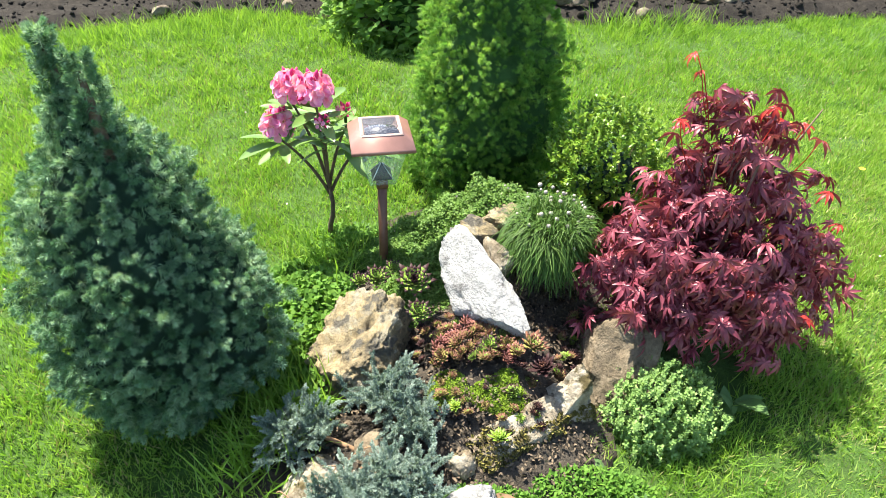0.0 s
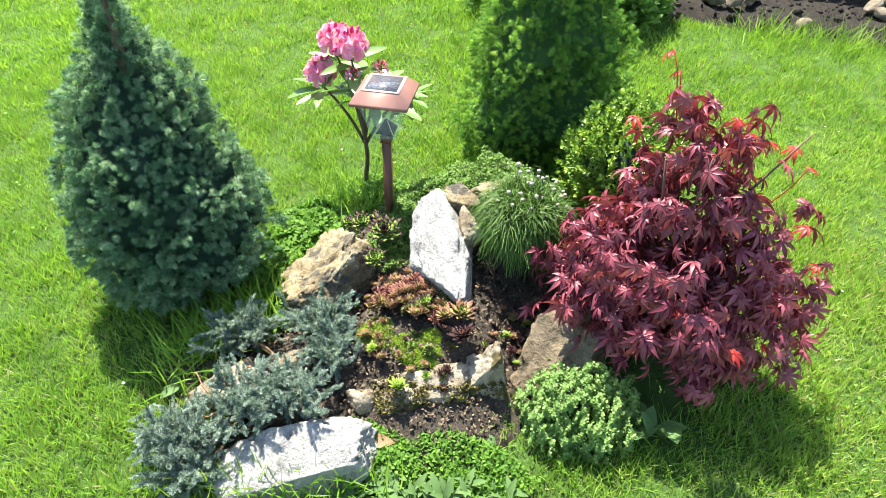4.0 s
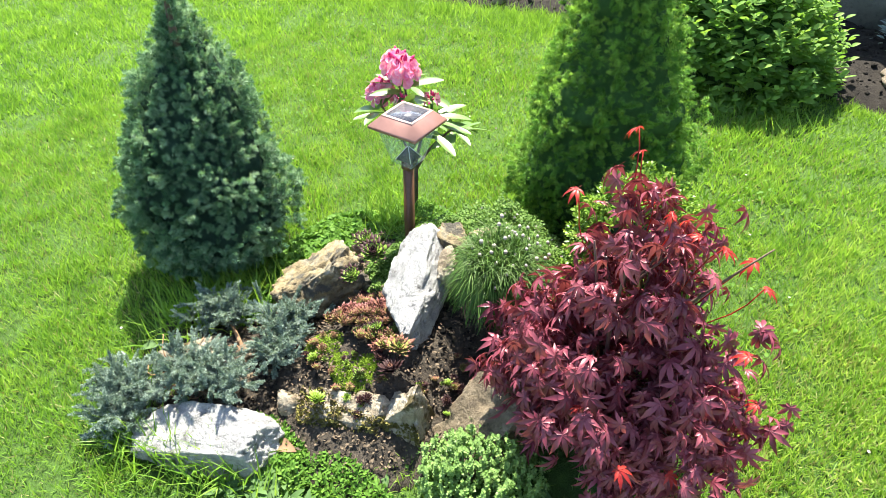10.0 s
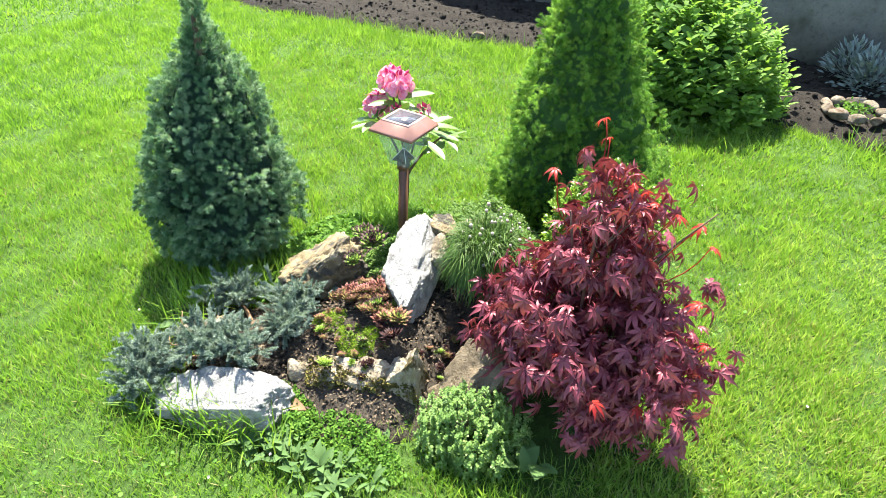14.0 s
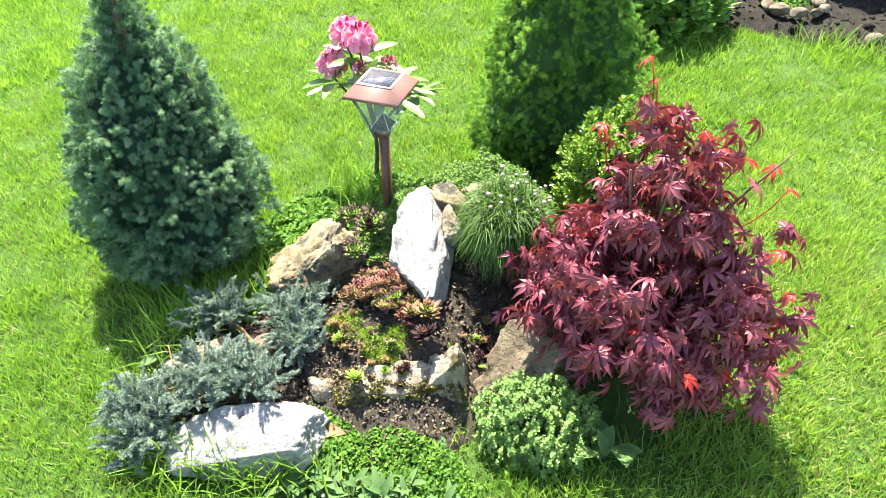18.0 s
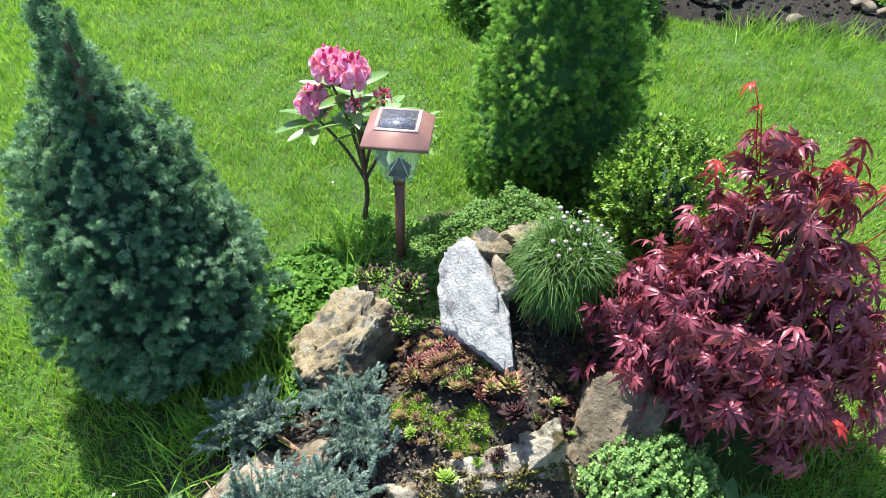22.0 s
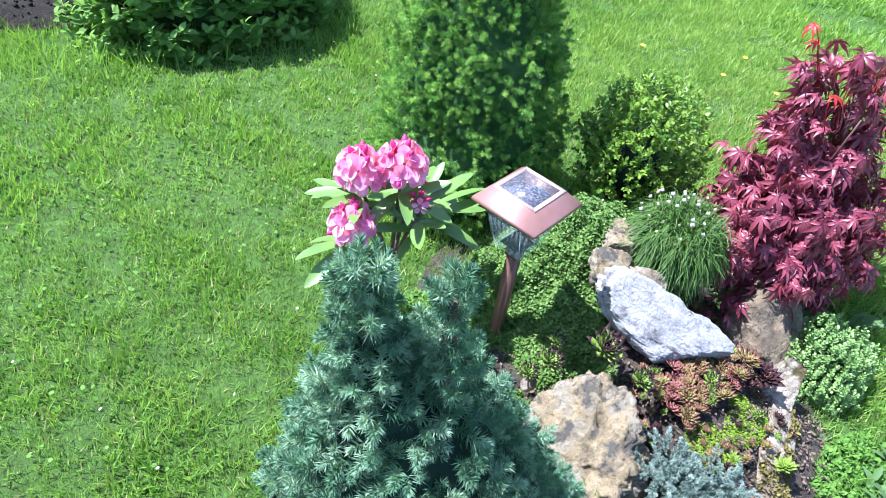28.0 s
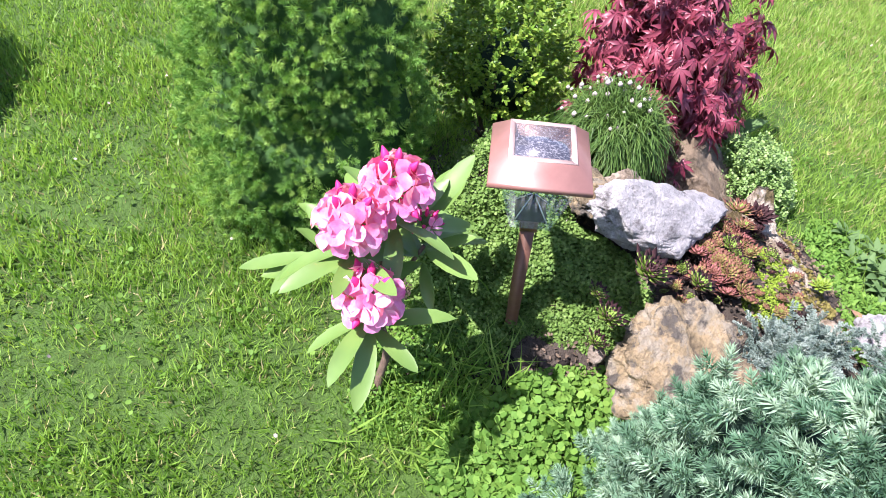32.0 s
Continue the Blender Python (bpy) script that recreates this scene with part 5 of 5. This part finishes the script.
LANCE = leaf_shape([(0.12, 0.05), (0.35, 0.15), (0.65, 0.15), (0.88, 0.07)], 0.3, 0.3)
BROAD = leaf_shape([(0.1, 0.08), (0.3, 0.24), (0.6, 0.26), (0.85, 0.14)], 0.25, 0.3)
LANCE_M, BROAD_M = fast_mesh("leaf", *LANCE, WEED, True), fast_mesh("leaf", *BROAD, WEED, True)


def weed(x, y, leaves, size, label, broad=False, lift=(0.3, 1.4)):
    w = thing("weed", (x, y, 0), label, "weed", "weeds before the rockery")
    for k in range(leaves):
        a = k * 2.4 + r.normal(0, 0.2)
        ob = part("leaf", BROAD_M if broad else LANCE_M, w)
        h = r.uniform(0, 0.35) * size
        Bk = basis(np.array([(math.cos(a), math.sin(a), r.uniform(*lift))]), r.normal(0, 0.3, 1))[0]
        ob.matrix_local = Matrix.Translation((r.normal(0, 0.012), r.normal(0, 0.012), h)) @ Matrix(Bk.tolist()).to_4x4() @ Matrix.Scale(size * r.uniform(0.6, 1.1), 4)


for x, y, k, s in ((0.2, 0.6, 18, 0.055), (0.245, 0.58, 18, 0.058), (0.165, 0.565, 14, 0.05), (0.34, 0.63, 22, 0.05), (0.4, 0.615, 18, 0.05), (0.37, 0.67, 14, 0.042), (0.3, 0.585, 14, 0.048), (0.44, 0.68, 12, 0.042), (0.285, 0.625, 14, 0.045), (0.22, 0.64, 12, 0.04)):
    weed(x, y, k, s, "grey-green leafy weed on the soil")
weed(0.665, 0.915, 4, 0.085, "broad dock leaves beside the sedum", True, (0.6, 1.8))
weed(0.7, 0.94, 3, 0.09, "broad dock leaves in the maple's shade", True)
weed(0.37, 0.815, 7, 0.032, "small clover weed on the dark soil", True, (0.1, 0.5))
weed(0.33, 0.79, 5, 0.028, "small clover weed on the dark soil", True, (0.1, 0.5))
weed(-0.26, 0.9, 5, 0.055, "broad-leaved weed beside the spruce", True)
weed(-0.31, 0.66, 4, 0.06, "broad-leaved weed in the spruce's shade", True)
weed(-0.2, 1.36, 9, 0.05, "leafy weed at the lamp's foot")
weed(-0.16, 1.42, 8, 0.05, "leafy weed behind the lamp")
for k in range(9):
    x, y = -0.19 + 0.06 * r.normal(), 1.3 + 0.09 * r.normal()
    weed(x, y, 9, r.uniform(0.025, 0.05), "small leafy weed near the lamp")
leafdry = thing("dead_leaf", (0.135, 0.68, 0.03), "curled dry red-brown leaf on the soil", "dead leaf", data=fast_mesh("dead_leaf", *BROAD, JUNIPER_DRY, True))
leafdry.scale, leafdry.rotation_euler = (0.06, 0.06, 0.09), (0.4, 0.2, -1.2)

# ---- the far side: shrub, bed stones, boulders ----
shrub = thing("leafy_shrub", (-0.06, 3.18, 0), "dense broad-leaved green shrub at the bed", "shrub")
P, d = [], []
Q, U = dome_points(820, r, (0.43, 0.34, 0.5), -0.1, 0.7)
for q, u in zip(Q, U):
    for j in range(9):
        a = j * 2.4
        way = unit(u + (0, 0, 0.5))
        P.append(q + way * 0.012 * j)
        d.append(np.array((math.cos(a), math.sin(a), 0.15 + 0.06 * j)) + 0.3 * u)
P, d = np.array(P), np.array(d)
tip = np.arange(len(P)) % 9 >= 6
leaflets("foliage", P[~tip], d[~tip], r.uniform(0.035, 0.06, (~tip).sum()), SHRUB, "broad serrated green leaves", "", BROAD, parent=shrub)
leaflets("young_foliage", P[tip], d[tip] + (0, 0, 0.5), r.uniform(0.022, 0.04, tip.sum()), SHRUB_TIP, "yellow-green young leaves", "", BROAD, parent=shrub)
for k in range(16):
    q = Q[k * 9]
    part("stem", fast_mesh("stem", *tube(bent((q[0] * 0.4, q[1] * 0.4, -0.02), q, 0.02, 6, k), np.linspace(0.007, 0.003, 6)), BARK), shrub)
# added inner lump, dark green in place of shade behind the leaves
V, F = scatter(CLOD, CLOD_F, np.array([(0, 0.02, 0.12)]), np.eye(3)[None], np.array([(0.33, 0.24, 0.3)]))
part("twig_core", fast_mesh("twig_core", V, F, INNER_SHADE_GREEN), shrub, "dark inner body, foliage shade put into its colour")

PEBBLES = [rock_mesh("ring_stone", (1, 0.72, 0.6), 500 + k, PALE, cuts=6, sub=3) for k in range(4)]
for cx, cy, rad in ((0.66, 3.47, 0.125), (1.42, 3.52, 0.14)):
    for k in range(10):
        a = k * 0.6283 + r.normal(0, 0.05)
        ob = thing("ring_stone", (cx + rad * math.cos(a), cy + rad * 0.85 * math.sin(a), 0.065), "pale fieldstone in a planting ring", "stone", "stone rings in the bed", data=PEBBLES[k % 4])
        s = r.uniform(0.065, 0.095)
        ob.scale, ob.rotation_euler = (s, s, s), (r.normal(0, 0.2), r.normal(0, 0.2), a + 1.57 + r.normal(0, 0.3))
    P = np.stack([r.normal(cx, 0.04, 160), r.normal(cy, 0.035, 160), r.uniform(0.05, 0.09, 160)], 1)
    leaflets("ring_seedlings", P, flat_ways(160, 0.8), r.uniform(0.012, 0.022, 160), CLOVER, "green seedlings inside the stone ring", "seedlings", OVAL)
for x, y in ((0.5, 3.93), (0.62, 3.86)):
    sp = thing("silver_plant", (x, y, 0.03), "silvery grey-leaved plant in the bed", "plant", "silver plants")
    P, d = dome_points(420, r, (0.13, 0.13, 0.2), 0.0, 0.3)
    leaflets("foliage", P, d + (0, 0, 0.4), r.uniform(0.03, 0.05, len(P)), SILVER, "narrow silvery leaves", "", LANCE, parent=sp)
for x, y in ((-0.75, 3.33), (-1.35, 3.24), (1.0, 3.3)):
    rock("edge_stone", (x, y, 0.03), (0.09, 0.06, 0.05), (0, 0, r.uniform(0, 360)), int(700 + 10 * x), PALE, "pale stone at the bed's edge", "edge stones", cuts=5, sub=3)
V, F = joined(*[scatter(np.array([(x, y, z) for z in (0, 1) for y in (0, 1) for x in (0, 1)], float), [np.array([(0, 2, 3, 1), (4, 5, 7, 6), (0, 1, 5, 4), (1, 3, 7, 5), (3, 2, 6, 7), (2, 0, 4, 6)])], np.array([at]), np.eye(3)[None], np.array([size])) for at, size in (((-4.5, 4.06, -0.2), (9.5, 0.22, 1.2)), ((-4.52, 4.045, 1.0), (9.54, 0.25, 0.05)))])
tagged(new("wall_north", fast_mesh("wall_north", V, F, WALL)), "weathered grey rendered garden wall behind the bed", "wall", kind="structure")
stalks = thing("dry_stalks", (0.88, 3.78, 0.02), "bare grey stalks standing in the bed", "plant")
for k in range(9):
    a = k * 0.7
    part("stalk", fast_mesh("stalk", *tube(bent((0.03 * math.cos(a), 0.02 * math.sin(a), 0), (0.08 * math.cos(a), 0.06 * math.sin(a), r.uniform(0.18, 0.36)), 0.015, 6, k), 0.003, 5), LITTER), stalks)
tall_grass("grass_tuft", 0.75, 3.14, 1.3, 3.2, 420, 0.06, 0.13, 0.06, "rough grass along the bed's edge")
